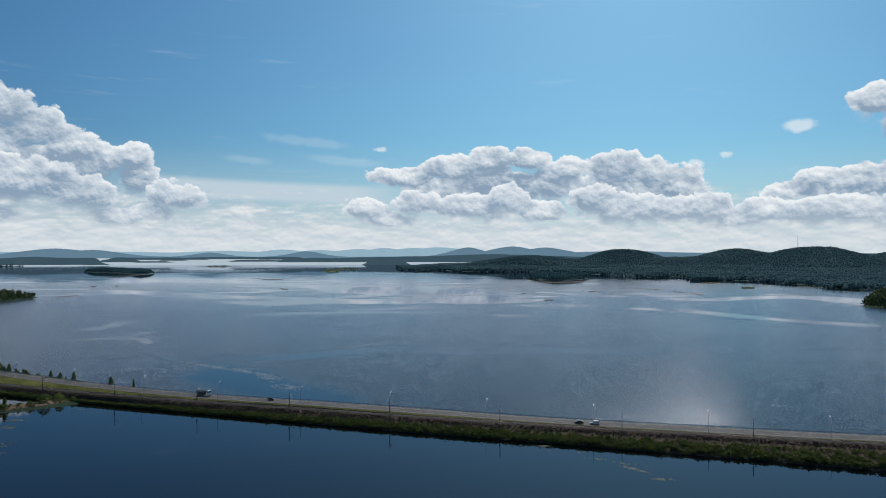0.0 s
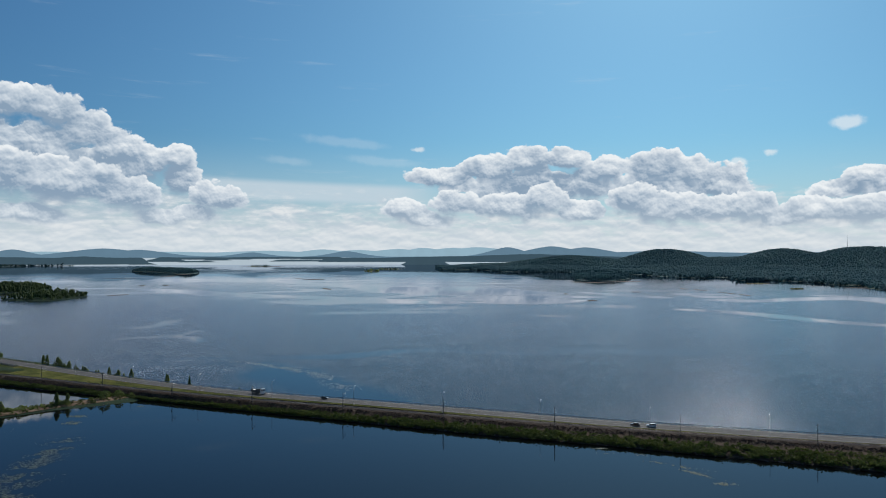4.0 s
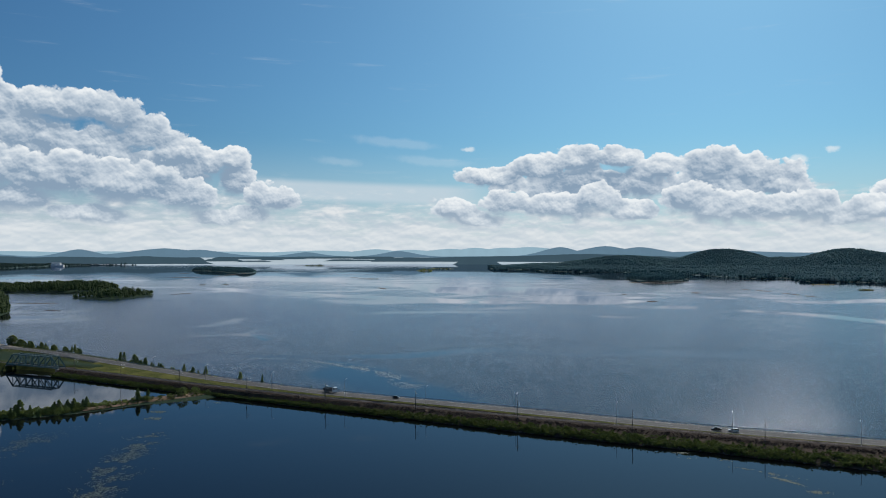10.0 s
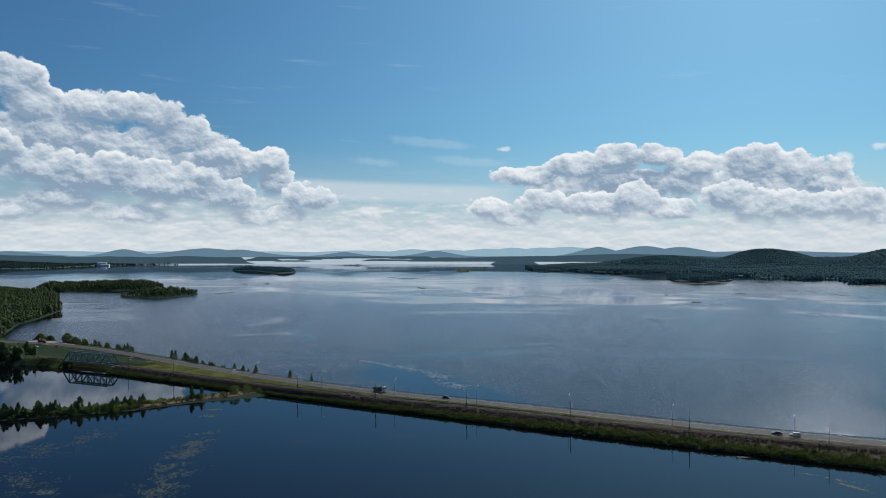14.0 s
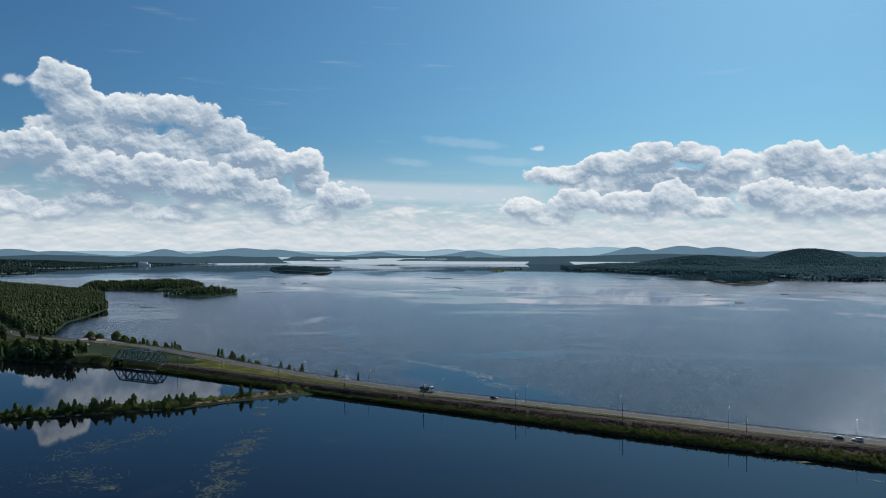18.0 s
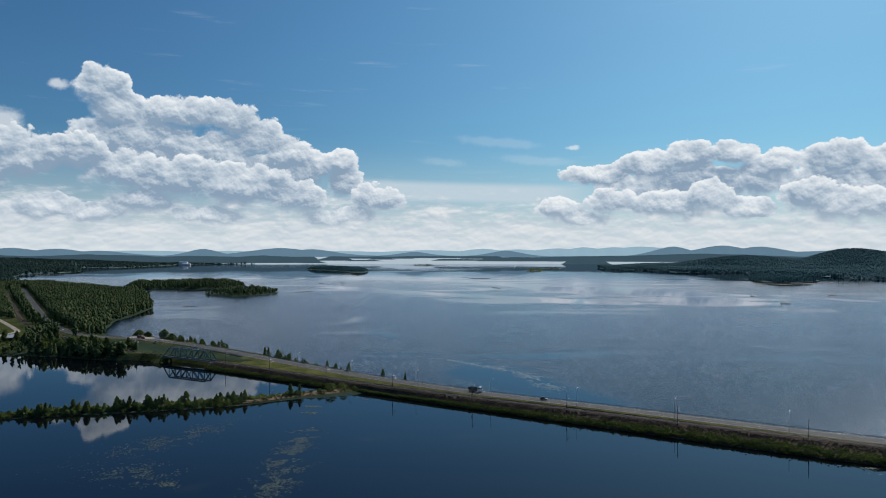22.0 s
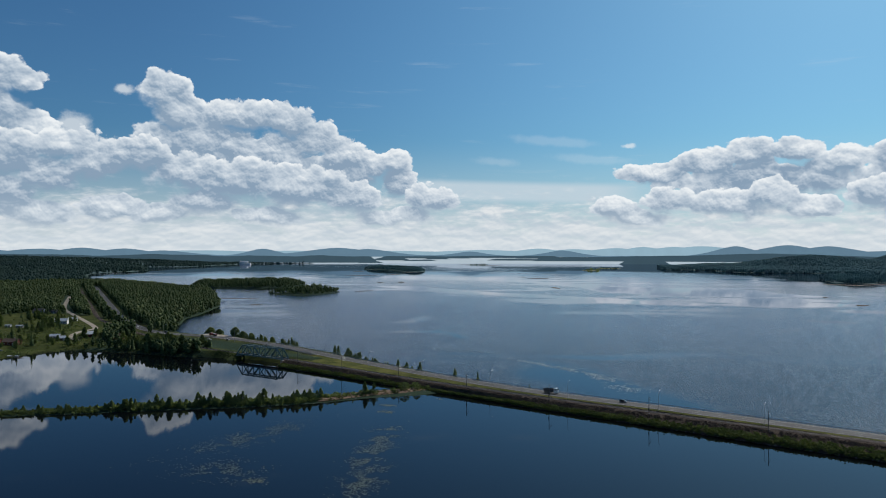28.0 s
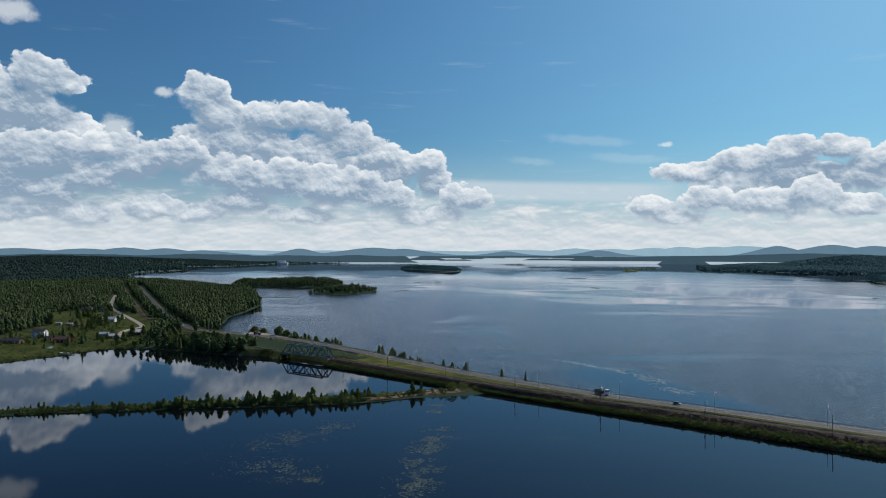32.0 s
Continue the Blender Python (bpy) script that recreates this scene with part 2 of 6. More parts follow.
# ---- materials ----
def material(name, a, b, scale=1.0, rough=0.8, bump=0.0, bump_scale=None, fine=6.0, rand=0.0, spec=0.3, metal=0.0, island=False):
    """Two colours mixed by noise at two scales, with relief; rand varies it from piece to piece."""
    mt = bpy.data.materials.new(name)
    mt.use_nodes = True
    t = Nodes(mt.node_tree)
    p = mt.node_tree.nodes["Principled BSDF"]
    pos = t.n("ShaderNodeNewGeometry").outputs["Position"]
    f = t.m("ADD", t.m("MULTIPLY", t.noise(pos, scale, 4, 0.55), 0.65), t.m("MULTIPLY", t.noise(pos, scale * fine, 3, 0.6), 0.35))
    f = t.step(f, 0.33, 0.67)
    if rand:
        r = t.n("ShaderNodeNewGeometry").outputs["Random Per Island"] if island else t.n("ShaderNodeObjectInfo").outputs["Random"]
        f = t.m("ADD", t.m("MULTIPLY", f, 1 - rand), t.m("MULTIPLY", r, rand))
    t.put(p.inputs["Base Color"], t.mix(f, a, b))
    p.inputs["Roughness"].default_value = rough
    p.inputs["Specular IOR Level"].default_value = spec
    p.inputs["Metallic"].default_value = metal
    if bump:
        bn = mt.node_tree.nodes.new("ShaderNodeBump")
        bn.inputs["Strength"].default_value = 1.0
        bn.inputs["Distance"].default_value = bump
        t.put(bn.inputs["Height"], t.noise(pos, bump_scale or scale * fine, 4, 0.6))
        t.put(p.inputs["Normal"], bn.outputs[0])
    return mt


M_CONIFER = material("conifer needles", (0.05, 0.082, 0.036), (0.14, 0.185, 0.075), 0.02, 0.85, rand=0.5, island=True, spec=0.15)
M_BROAD = material("broadleaf foliage", (0.085, 0.118, 0.05), (0.19, 0.225, 0.095), 0.05, 0.8, rand=0.5, island=True, spec=0.2)
# pale blue aerial haze of the far hills put into the leaf colour
M_HAZYWOOD = material("distant conifer canopy", (0.145, 0.25, 0.29), (0.235, 0.35, 0.38), 0.004, 0.9, rand=0.25, island=True, spec=0.1)


def leafy(mt, share, through_leaf=(1.3, 1.35, 0.8)):
    """Leaves that let some of the light through."""
    t = Nodes(mt.node_tree)
    p = mt.node_tree.nodes["Principled BSDF"]
    thin = mt.node_tree.nodes.new("ShaderNodeBsdfTranslucent")
    t.put(thin.inputs[0], t.mix(1.0, p.inputs["Base Color"].links[0].from_socket, through_leaf, "MULTIPLY"))
    mx = mt.node_tree.nodes.new("ShaderNodeMixShader")
    mx.inputs[0].default_value = share
    t.put(mx.inputs[1], p.outputs[0])
    t.put(mx.inputs[2], thin.outputs[0])
    t.put(mt.node_tree.nodes["Material Output"].inputs[0], mx.outputs[0])


# western woods: a weaker bluish haze tint in the base colour
M_HAZYWEST = material("far conifer canopy", (0.075, 0.13, 0.125), (0.13, 0.19, 0.165), 0.004, 0.9, rand=0.25, island=True, spec=0.1)
leafy(M_HAZYWEST, 0.75, (1.0, 1.05, 1.0))
leafy(M_CONIFER, 0.42)
leafy(M_BROAD, 0.42)
leafy(M_HAZYWOOD, 0.75, (1.0, 1.05, 1.0))
M_BUSH = material("dusty bush foliage", (0.042, 0.062, 0.022), (0.12, 0.145, 0.055), 0.08, 0.85, rand=0.5, island=True, spec=0.15)
leafy(M_BUSH, 0.35)
M_TRUNK = material("bark", (0.06, 0.045, 0.035), (0.16, 0.13, 0.1), 2.0, 0.9)
M_GRASS = material("grassy ground", (0.022, 0.034, 0.009), (0.07, 0.078, 0.022), 0.05, 0.95, 0.15, 1.5, 11, spec=0.04)


def wooded(mt):
    """Turns ground to dark forest floor by attribute, with haze painted in far off."""
    t = Nodes(mt.node_tree)
    p = mt.node_tree.nodes["Principled BSDF"]
    old = p.inputs["Base Color"].links[0].from_socket
    at = mt.node_tree.nodes.new("ShaderNodeAttribute")
    at.attribute_name = "wood"
    pos = t.n("ShaderNodeNewGeometry").outputs["Position"]
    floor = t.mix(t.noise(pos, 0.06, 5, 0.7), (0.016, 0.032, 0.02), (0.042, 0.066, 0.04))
    # with distance the floor goes paler and bluer, haze mixed into its colour
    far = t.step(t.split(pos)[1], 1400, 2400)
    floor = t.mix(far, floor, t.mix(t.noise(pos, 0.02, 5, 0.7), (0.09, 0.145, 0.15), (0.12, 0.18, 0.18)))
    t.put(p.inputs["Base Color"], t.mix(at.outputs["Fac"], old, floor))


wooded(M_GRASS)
M_ASPHALT = material("worn asphalt", (0.065, 0.064, 0.065), (0.1, 0.098, 0.096), 0.15, 0.85, 0.01, 6, spec=0.15)
M_BALLAST = material("railway ballast", (0.06, 0.046, 0.038), (0.13, 0.1, 0.082), 0.5, 0.95, 0.05, 8, spec=0.06)
M_ROCKFILL = material("stony embankment", (0.04, 0.031, 0.023), (0.1, 0.075, 0.055), 0.25, 0.95, 0.3, 1.2, spec=0.05)


def water_material():
    """Dark water under a Fresnel gloss; the attribute says how smooth it lies."""
    mt = bpy.data.materials.new("lake water")
    mt.use_nodes = True
    t = Nodes(mt.node_tree)
    mt.node_tree.nodes.clear()
    pos = t.n("ShaderNodeNewGeometry").outputs["Position"]
    calm = mt.node_tree.nodes.new("ShaderNodeAttribute")
    calm.attribute_name = "calm"
    wave = t.m("SUBTRACT", 1.0, calm.outputs["Fac"])
    def facets(across, along):
        """Random tilt, one for each small patch of the surface."""
        cells = t.n("ShaderNodeTexVoronoi", feature="F1")
        cells.voronoi_dimensions = "2D"
        t.put(cells.inputs["Vector"], t.v("MULTIPLY", pos, (across, along, 1.0)))
        cells.inputs["Scale"].default_value = 1.0
        return t.v("SUBTRACT", cells.outputs["Color"], (0.5, 0.5, 0.5))

    swell = t.n("ShaderNodeTexNoise")
    t.put(swell.inputs["Vector"], pos)
    for k, v in (("Scale", 0.05), ("Detail", 3.0), ("Roughness", 0.6)):
        swell.inputs[k].default_value = v
    tilt = t.v("ADD", facets(4.8, 2.0), (0.0, -0.07, 0.0))      # the sides of the waves that face south show most
    tilt = t.v("ADD", tilt, t.v("MULTIPLY", t.v("SUBTRACT", swell.outputs["Color"], (0.5, 0.5, 0.5)), (0.1, 0.1, 0)))
    amount = t.m("MULTIPLY_ADD", t.m("POWER", wave, 2.2), CHOP, 0.002)
    node = t.n("ShaderNodeVectorMath", operation="SCALE")
    t.put(node.inputs[0], t.v("MULTIPLY", tilt, (1, 1, 0)))
    t.put(node.inputs["Scale"], amount)
    normal = t.v("NORMALIZE", t.v("ADD", node.outputs[0], (0, 0, 1)))
    gloss = mt.node_tree.nodes.new("ShaderNodeBsdfGlossy")
    gloss.distribution = "BECKMANN"
    gloss.inputs["Color"].default_value = (0.89, 0.925, 1.0, 1)
    t.put(gloss.inputs["Roughness"], t.m("MULTIPLY_ADD", wave, 0.215, 0.015))
    t.put(gloss.inputs["Normal"], normal)
    deep = mt.node_tree.nodes.new("ShaderNodeBsdfDiffuse")
    deep.inputs["Color"].default_value = (0.002, 0.003, 0.0045, 1)
    fres = mt.node_tree.nodes.new("ShaderNodeFresnel")
    fres.inputs["IOR"].default_value = 1.24
    t.put(fres.inputs["Normal"], normal)
    mixed = mt.node_tree.nodes.new("ShaderNodeMixShader")
    t.put(mixed.inputs[0], fres.outputs[0])
    t.put(mixed.inputs[1], deep.outputs[0])
    t.put(mixed.inputs[2], gloss.outputs[0])
    t.put(mt.node_tree.nodes.new("ShaderNodeOutputMaterial").inputs[0], mixed.outputs[0])
    return mt


CHOP = 0.34
M_WATER = water_material()


# ---- plan ----
def curve(points, step=4.0):
    """A smooth line through plan points, as an array resampled at even steps."""
    p = np.array(points, float)
    q = np.vstack([2 * p[0] - p[1], p, 2 * p[-1] - p[-2]])
    out = []
    for i in range(1, len(q) - 2):
        a, b, c, d = q[i - 1], q[i], q[i + 1], q[i + 2]
        n = min(max(2, int(np.linalg.norm(c - b) / step)), 26)
        for u in np.arange(n) / n:
            out.append(0.5 * (2 * b + (c - a) * u + (2 * a - 5 * b + 4 * c - d) * u * u + (3 * b - a - 3 * c + d) * u ** 3))
    return np.vstack(out + [p[-1]])


RAIL = curve([(420, 262), (300, 286), (171, 315), (93, 333), (44, 346), (-9, 361), (-67, 379), (-132, 399), (-190, 418.5), (-231, 434), (-300, 461),
              (-341, 476.5), (-393, 491), (-440, 506), (-500, 535), (-580, 585), (-650, 632), (-717, 682), (-820, 777), (-927, 878), (-1044, 985), (-1300, 1230)])
ROAD = curve([(420, 272), (300, 297), (175, 323), (143, 330), (96, 341.5), (46, 355), (-9, 373), (-70, 393), (-122, 408), (-158, 421), (-197, 438),
              (-240, 459), (-330, 508), (-398, 543), (-446, 563), (-483, 573), (-516, 577), (-540, 582), (-573, 597), (-630, 638), (-700, 697),
              (-780, 773), (-889, 877), (-997, 980), (-1300, 1270)])
SHORE = curve([(420, 205), (300, 245), (157, 290), (129, 300), (87, 313), (42, 328), (-8, 343), (-65, 363), (-128, 385), (-151, 393), (-186, 407),
               (-209, 414), (-243, 426), (-314, 453), (-343, 464)])
SPIT = curve([(-205, 430), (-222, 408), (-240, 392), (-256, 372), (-270, 360), (-295, 343), (-322, 327), (-346, 312), (-370, 297), (-394, 283), (-414, 267), (-470, 225), (-600, 130)])
DIRT = curve([(-1050, 960), (-871, 778), (-789, 712), (-718, 659), (-653, 609), (-637, 591), (-628, 565), (-608, 536), (-587, 520)])


def ring(points, jag=0.0, step=12.0):
    """A closed shoreline through plan points, roughened."""
    p = np.array(points, float)
    c = curve(np.vstack([p, p[:1]]), step)[:-1]
    if jag:
        for q in c:
            q += jag * np.array([noise.noise((q[0] / 60, q[1] / 60, 3.1)), noise.noise((q[0] / 60, q[1] / 60, 9.7))])
    return c


LAND = {
    "west": ring([(-700, 200), (-600, 330), (-574, 388), (-566, 430), (-556, 477), (-507, 490), (-446, 486), (-413, 491), (-394, 478), (-391, 490), (-347, 477.5), (-322, 474), (-322, 530), (-350, 545), (-392, 562), (-430, 588),
                  (-500, 605), (-560, 628), (-585, 654), (-612, 697), (-651, 758), (-696, 852), (-738, 938), (-811, 1031), (-979, 1235), (-1250, 1400), (-1500, 1500),
                  (-1767, 1716), (-2029, 1990), (-2144, 2144), (-2239, 2508), (-2684, 3001), (-2551, 3187), (-2660, 3620), (-2684, 3995), (-2500, 4500), (-5000, 5000), (-5000, 200)], 6),
    "east": ring([(-249, 3949), (-184, 3457), (-51, 3465), (75, 3175), (191, 3093), (358, 3102), (528, 2873), (671, 2444), (802, 2504), (766, 2210), (859, 2214), (923, 2095), (903, 1952),
                  (945, 1889), (909, 1693), (1200, 1500), (2500, 1200), (5000, 1500), (5000, 5000), (600, 5000)], 10),
    "headland": ring([(280, 2400), (285, 2260), (329, 2150), (411, 2230), (480, 2390), (470, 2480), (380, 2520), (300, 2480)], 8),
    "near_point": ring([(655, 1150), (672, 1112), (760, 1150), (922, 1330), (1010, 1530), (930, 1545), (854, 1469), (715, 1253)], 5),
    "long_island": ring([(-1164, 1422), (-1090, 1395), (-1029, 1405), (-970, 1427), (-937, 1480), (-948, 1564), (-988, 1628), (-1073, 1613), (-1179, 1572), (-1241, 1532)], 4),
    "front_island": ring([(-849, 1241), (-816, 1228), (-786, 1216), (-756, 1227), (-744, 1261), (-746, 1321), (-757, 1372), (-802, 1390), (-835, 1377), (-846, 1327), (-846, 1284)], 2),
    "wooded_island": ring([(-1530, 3150), (-1490, 3060), (-1312, 2930), (-1135, 2730), (-1110, 2800), (-1160, 2950), (-1300, 3150), (-1430, 3250)], 10),
}


def sdist(poly, x, y):
    """Signed distance to a closed plan line, positive inside."""
    best = np.full(x.shape, 1e12)
    inside = np.zeros(x.shape, bool)
    a = poly
    b = np.roll(poly, -1, 0)
    for (ax, ay), (bx, by) in zip(a, b):
        ex, ey = bx - ax, by - ay
        wx, wy = x - ax, y - ay
        u = np.clip((wx * ex + wy * ey) / (ex * ex + ey * ey + 1e-9), 0, 1)
        best = np.minimum(best, (wx - u * ex) ** 2 + (wy - u * ey) ** 2)
        cross = (ay > y) != (by > y)
        if by != ay:
            inside ^= cross & (x < ex * (y - ay) / (by - ay) + ax)
    return np.where(inside, 1, -1) * np.sqrt(best)


def pdist(line, x, y):
    """Distance to an open plan line."""
    best = np.full(x.shape, 1e12)
    for (ax, ay), (bx, by) in zip(line[:-1], line[1:]):
        ex, ey = bx - ax, by - ay
        wx, wy = x - ax, y - ay
        u = np.clip((wx * ex + wy * ey) / (ex * ex + ey * ey + 1e-9), 0, 1)
        best = np.minimum(best, (wx - u * ex) ** 2 + (wy - u * ey) ** 2)
    return np.sqrt(best)


def smooth(x, lo, hi):
    u = np.clip((x - lo) / (hi - lo), 0, 1)
    return u * u * (3 - 2 * u)


def fractal(x, y, sx, sy, seed, octaves=5):
    """Smooth value noise on the plan, about 0 to 1."""
    r = np.random.default_rng(seed)
    out, amp, tot = np.zeros(x.shape), 1.0, 0.0
    for o in range(octaves):
        g = r.random((256, 256))
        u, w = x / sx * 2 ** o + 1000.3, y / sy * 2 ** o + 1000.7
        iu, iw = np.floor(u).astype(int), np.floor(w).astype(int)
        fu, fw = u - iu, w - iw
        fu, fw = fu * fu * (3 - 2 * fu), fw * fw * (3 - 2 * fw)
        q = lambda a, b: g[(iu + a) % 256, (iw + b) % 256]
        out += amp * ((q(0, 0) * (1 - fu) + q(1, 0) * fu) * (1 - fw) + (q(0, 1) * (1 - fu) + q(1, 1) * fu) * fw)
        tot += amp
        amp *= 0.55
    return out / tot


# bearing from the plan's origin, distance, height, half-widths across and along
HILLS = [(13.8, 4300, 105, 260, 500), (21.8, 4100, 108, 240, 500), (26.7, 4000, 112, 330, 500), (33, 4000, 90, 400, 500), (6.0, 3900, 72, 420, 400), (18, 4000, 62, 700, 500), (-56, 3300, 62, 900, 700), (-46, 4100, 74, 900, 700), (-38, 4500, 66, 600, 450), (-60, 2500, 45, 700, 600)]


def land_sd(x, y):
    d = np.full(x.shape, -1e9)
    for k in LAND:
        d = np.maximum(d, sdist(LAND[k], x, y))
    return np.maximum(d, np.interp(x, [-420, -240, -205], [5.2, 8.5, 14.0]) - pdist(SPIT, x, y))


def height(x, y, sd=None):
    sd = land_sd(x, y) if sd is None else sd
    s = np.maximum(sd, 0)
    spit = smooth(pdist(SPIT, x, y), 16, 40)
    z = 1.3 * (1 - np.exp(-s / 5)) + spit * (5 * (1 - np.exp(-s / 90)) + 9 * smooth(s, 120, 700))
    for bearing, dist, top, across, along in HILLS:
        c, n = math.cos(radians(bearing)), math.sin(radians(bearing))
        u, w = x * c - y * n, x * n + y * c - dist
        z = np.maximum(z, (top - 13) * np.exp(-(u / across) ** 2 - (w / along) ** 2) * smooth(s, 20, 700))
    z = np.where(y > 1800, np.maximum(z * (0.86 + 0.28 * fractal(x, y, 420, 420, 91, 4)), 0.6), z)
    for line, top, wide in ((ROAD, 4.6, 9), (RAIL, 4.4, 6)):
        d = pdist(line, x, y)
        k = (1 - smooth(d, wide, wide + 16)) * (s > 0) * (x < (-330 if line is ROAD else -385))
        z = z * (1 - k) + np.interp(-x, [330, 400], [3.5, top]) * k
    # added bank closes the strait behind the bridge, so the water mirrors land
    behind = y - np.interp(x, RAIL[::-1, 0], RAIL[::-1, 1])
    bank = 4.5 * smooth(behind, 2.6, 7) * (x > -402) * (x < -318) * (behind < 60)
    z = np.where(sd > 0, np.maximum(z, np.where(behind < 22, bank, 0)), z)
    return np.where(sd > 0, z, np.maximum(-4, sd * 0.25))


def mesh_from(name, verts, faces, mt=None, smooth_shade=False):
    me = bpy.data.meshes.new(name)
    verts = np.asarray(verts, np.float32)
    faces = np.asarray(faces, np.int32)
    me.vertices.add(len(verts))
    me.vertices.foreach_set("co", verts.ravel())
    k = faces.shape[1]
    me.loops.add(faces.size)
    me.loops.foreach_set("vertex_index", faces.ravel())
    me.polygons.add(len(faces))
    me.polygons.foreach_set("loop_start", np.arange(len(faces), dtype=np.int32) * k)
    me.polygons.foreach_set("use_smooth", np.full(len(faces), smooth_shade))
    me.update(calc_edges=True)
    if mt:
        me.materials.append(mt)
    return me


def grid_faces(nx, ny):
    i = np.arange(nx * ny).reshape(ny, nx)
    return np.stack([i[:-1, :-1].ravel(), i[:-1, 1:].ravel(), i[1:, 1:].ravel(), i[1:, :-1].ravel()], 1)


def spaced(*spans):
    return np.unique(np.concatenate([np.arange(a, b, s) for a, b, s in spans]))


# open meadow round the village
MEADOW = ring([(-560, 380), (-560, 470), (-540, 500), (-562, 525), (-592, 562), (-622, 602), (-690, 662), (-760, 705), (-850, 700), (-830, 640), (-760, 590), (-720, 540), (-680, 440), (-660, 330)])

# ---- ground and water ----
gx = spaced((-4960, -1200, 40), (-1200, -380, 5), (-380, -180, 4), (-180, 300, 30), (300, 4970, 40))
gy = spaced((-400, 120, 60), (120, 640, 4), (640, 1450, 7), (1450, 4970, 30))
GX, GY = np.meshgrid(gx, gy)
gxf, gyf = GX.ravel(), GY.ravel()
sd = land_sd(gxf, gyf)
GZ = height(gxf, gyf, sd)
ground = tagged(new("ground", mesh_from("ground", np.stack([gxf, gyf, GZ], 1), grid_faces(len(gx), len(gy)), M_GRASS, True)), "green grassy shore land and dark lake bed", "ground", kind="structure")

GRID_Z = GZ.reshape(len(gy), len(gx))


def level(x, y):
    """Height of the built ground at plan places."""
    x, y = np.asarray(x, float), np.asarray(y, float)
    i, j = np.clip(np.searchsorted(gx, x) - 1, 0, len(gx) - 2), np.clip(np.searchsorted(gy, y) - 1, 0, len(gy) - 2)
    u, w = np.clip((x - gx[i]) / (gx[i + 1] - gx[i]), 0, 1), np.clip((y - gy[j]) / (gy[j + 1] - gy[j]), 0, 1)
    return (GRID_Z[j, i] * (1 - u) + GRID_Z[j, i + 1] * u) * (1 - w) + (GRID_Z[j + 1, i] * (1 - u) + GRID_Z[j + 1, i + 1] * u) * w


wood = smooth(sd, -6, 0) * np.where(gxf < -300, smooth(-sdist(MEADOW, gxf, gyf), -4, 6), 1) 
wood = np.maximum(wood, 0.97 * (1 - smooth(pdist(SPIT, gxf, gyf), 12, 24)))
wood *= smooth(pdist(ROAD, gxf, gyf), 9, 16) * smooth(pdist(RAIL, gxf, gyf), 5, 11)
ground.data.attributes.new("wood", "FLOAT", "POINT").data.foreach_set("value", wood.astype(np.float32))

wx = spaced((-4900, -1600, 40), (-1600, 900, 8), (900, 4901, 40))
wy = spaced((-400, 380, 20), (380, 800, 5), (800, 3000, 10), (3000, 4901, 20))
WX, WY = np.meshgrid(wx, wy)
wxf, wyf = WX.ravel(), WY.ravel()
water_me = mesh_from("water", np.stack([wxf, wyf, 0 * wxf], 1), grid_faces(len(wx), len(wy)), M_WATER)
rail_y = np.interp(wxf, RAIL[::-1, 0], RAIL[::-1, 1])


# smooth streaks on the lake: line, half-width, strength
SLICKS = [
    (curve([(-737, 1599), (-617, 1506), (-485, 1413), (-333, 1347), (-223, 1315), (-158, 1245), (-68, 1233)], 20), 45, 0.95),
    (curve([(-266, 2486), (-658, 2899), (-851, 3006), (-876, 2740), (-777, 2427), (-613, 2112), (-384, 1874), (-281, 1751)], 20), 50, 0.95),
    (curve([(-330, 2120), (-96, 2118), (127, 2155)], 20), 60, 0.8),
    (curve([(48, 2846), (166, 2636), (257, 2279)], 20), 40, 0.9),
    (curve([(-472, 2596), (-301, 2656), (-102, 2434)], 20), 40, 0.8),
    (curve([(299, 1098), (345, 1058), (371, 1021), (411, 938), (486, 863)], 20), 22, 0.95),
    (curve([(217, 1546), (263, 1491), (330, 1404)], 20), 30, 0.8),
    (curve([(143, 1160), (216, 1163)], 20), 28, 0.9),
    (curve([(82, 979), (112, 974)], 20), 14, 0.8),
    (curve([(25, 847), (47, 866)], 20), 6, 0.7),
    (curve([(-1197, 2280), (-1008, 2229), (-835, 2036)], 20), 60, 0.9),
    (curve([(-184, 554), (-157, 536), (-135, 519), (-109, 487), (-97, 463)], 20), 4, 0.85),
    (curve([(-367, 694), (-349, 711), (-321, 720), (-292, 707), (-274, 682)], 20), 7, 0.8),
    (curve([(-393, 798), (-384, 830), (-393, 892)], 20), 12, 0.6),
    (curve([(-320, 709), (-321, 755), (-311, 783)], 20), 6, 0.7),
]
SHEETS = [
    ring([(-346, 1821), (-177, 1758), (-51, 1746), (45, 1726), (112, 1590), (194, 1520), (240, 1419), (147, 1228), (40, 1193), (-50, 1252), (-147, 1340), (-252, 1533)], 0, 25),
    ring([(420, 1672), (483, 1478), (499, 1371), (661, 1505), (722, 1468), (762, 1349), (780, 1261), (673, 1192), (641, 1344), (465, 1277), (385, 1335), (338, 1435)], 0, 25),
    ring([(-185, 554), (-157, 536), (-130, 511), (-97, 463), (-66, 425), (-79, 400), (-111, 434), (-142, 469), (-173, 498)], 0, 25),
]
bent_x = wxf + 60 * (fractal(wxf, wyf, 160, 160, 21) - 0.5)
bent_y = wyf + 90 * (fractal(wxf, wyf, 160, 160, 22) - 0.5)
far_k = np.clip(wyf / 1500, 0.1, 2.5)
swirl_x = wxf + 420 * (fractal(wxf, wyf, 380, 300, 23, 3) - 0.5)
swirl_y = wyf + 330 * (fractal(wxf, wyf, 420, 330, 24, 3) - 0.5)
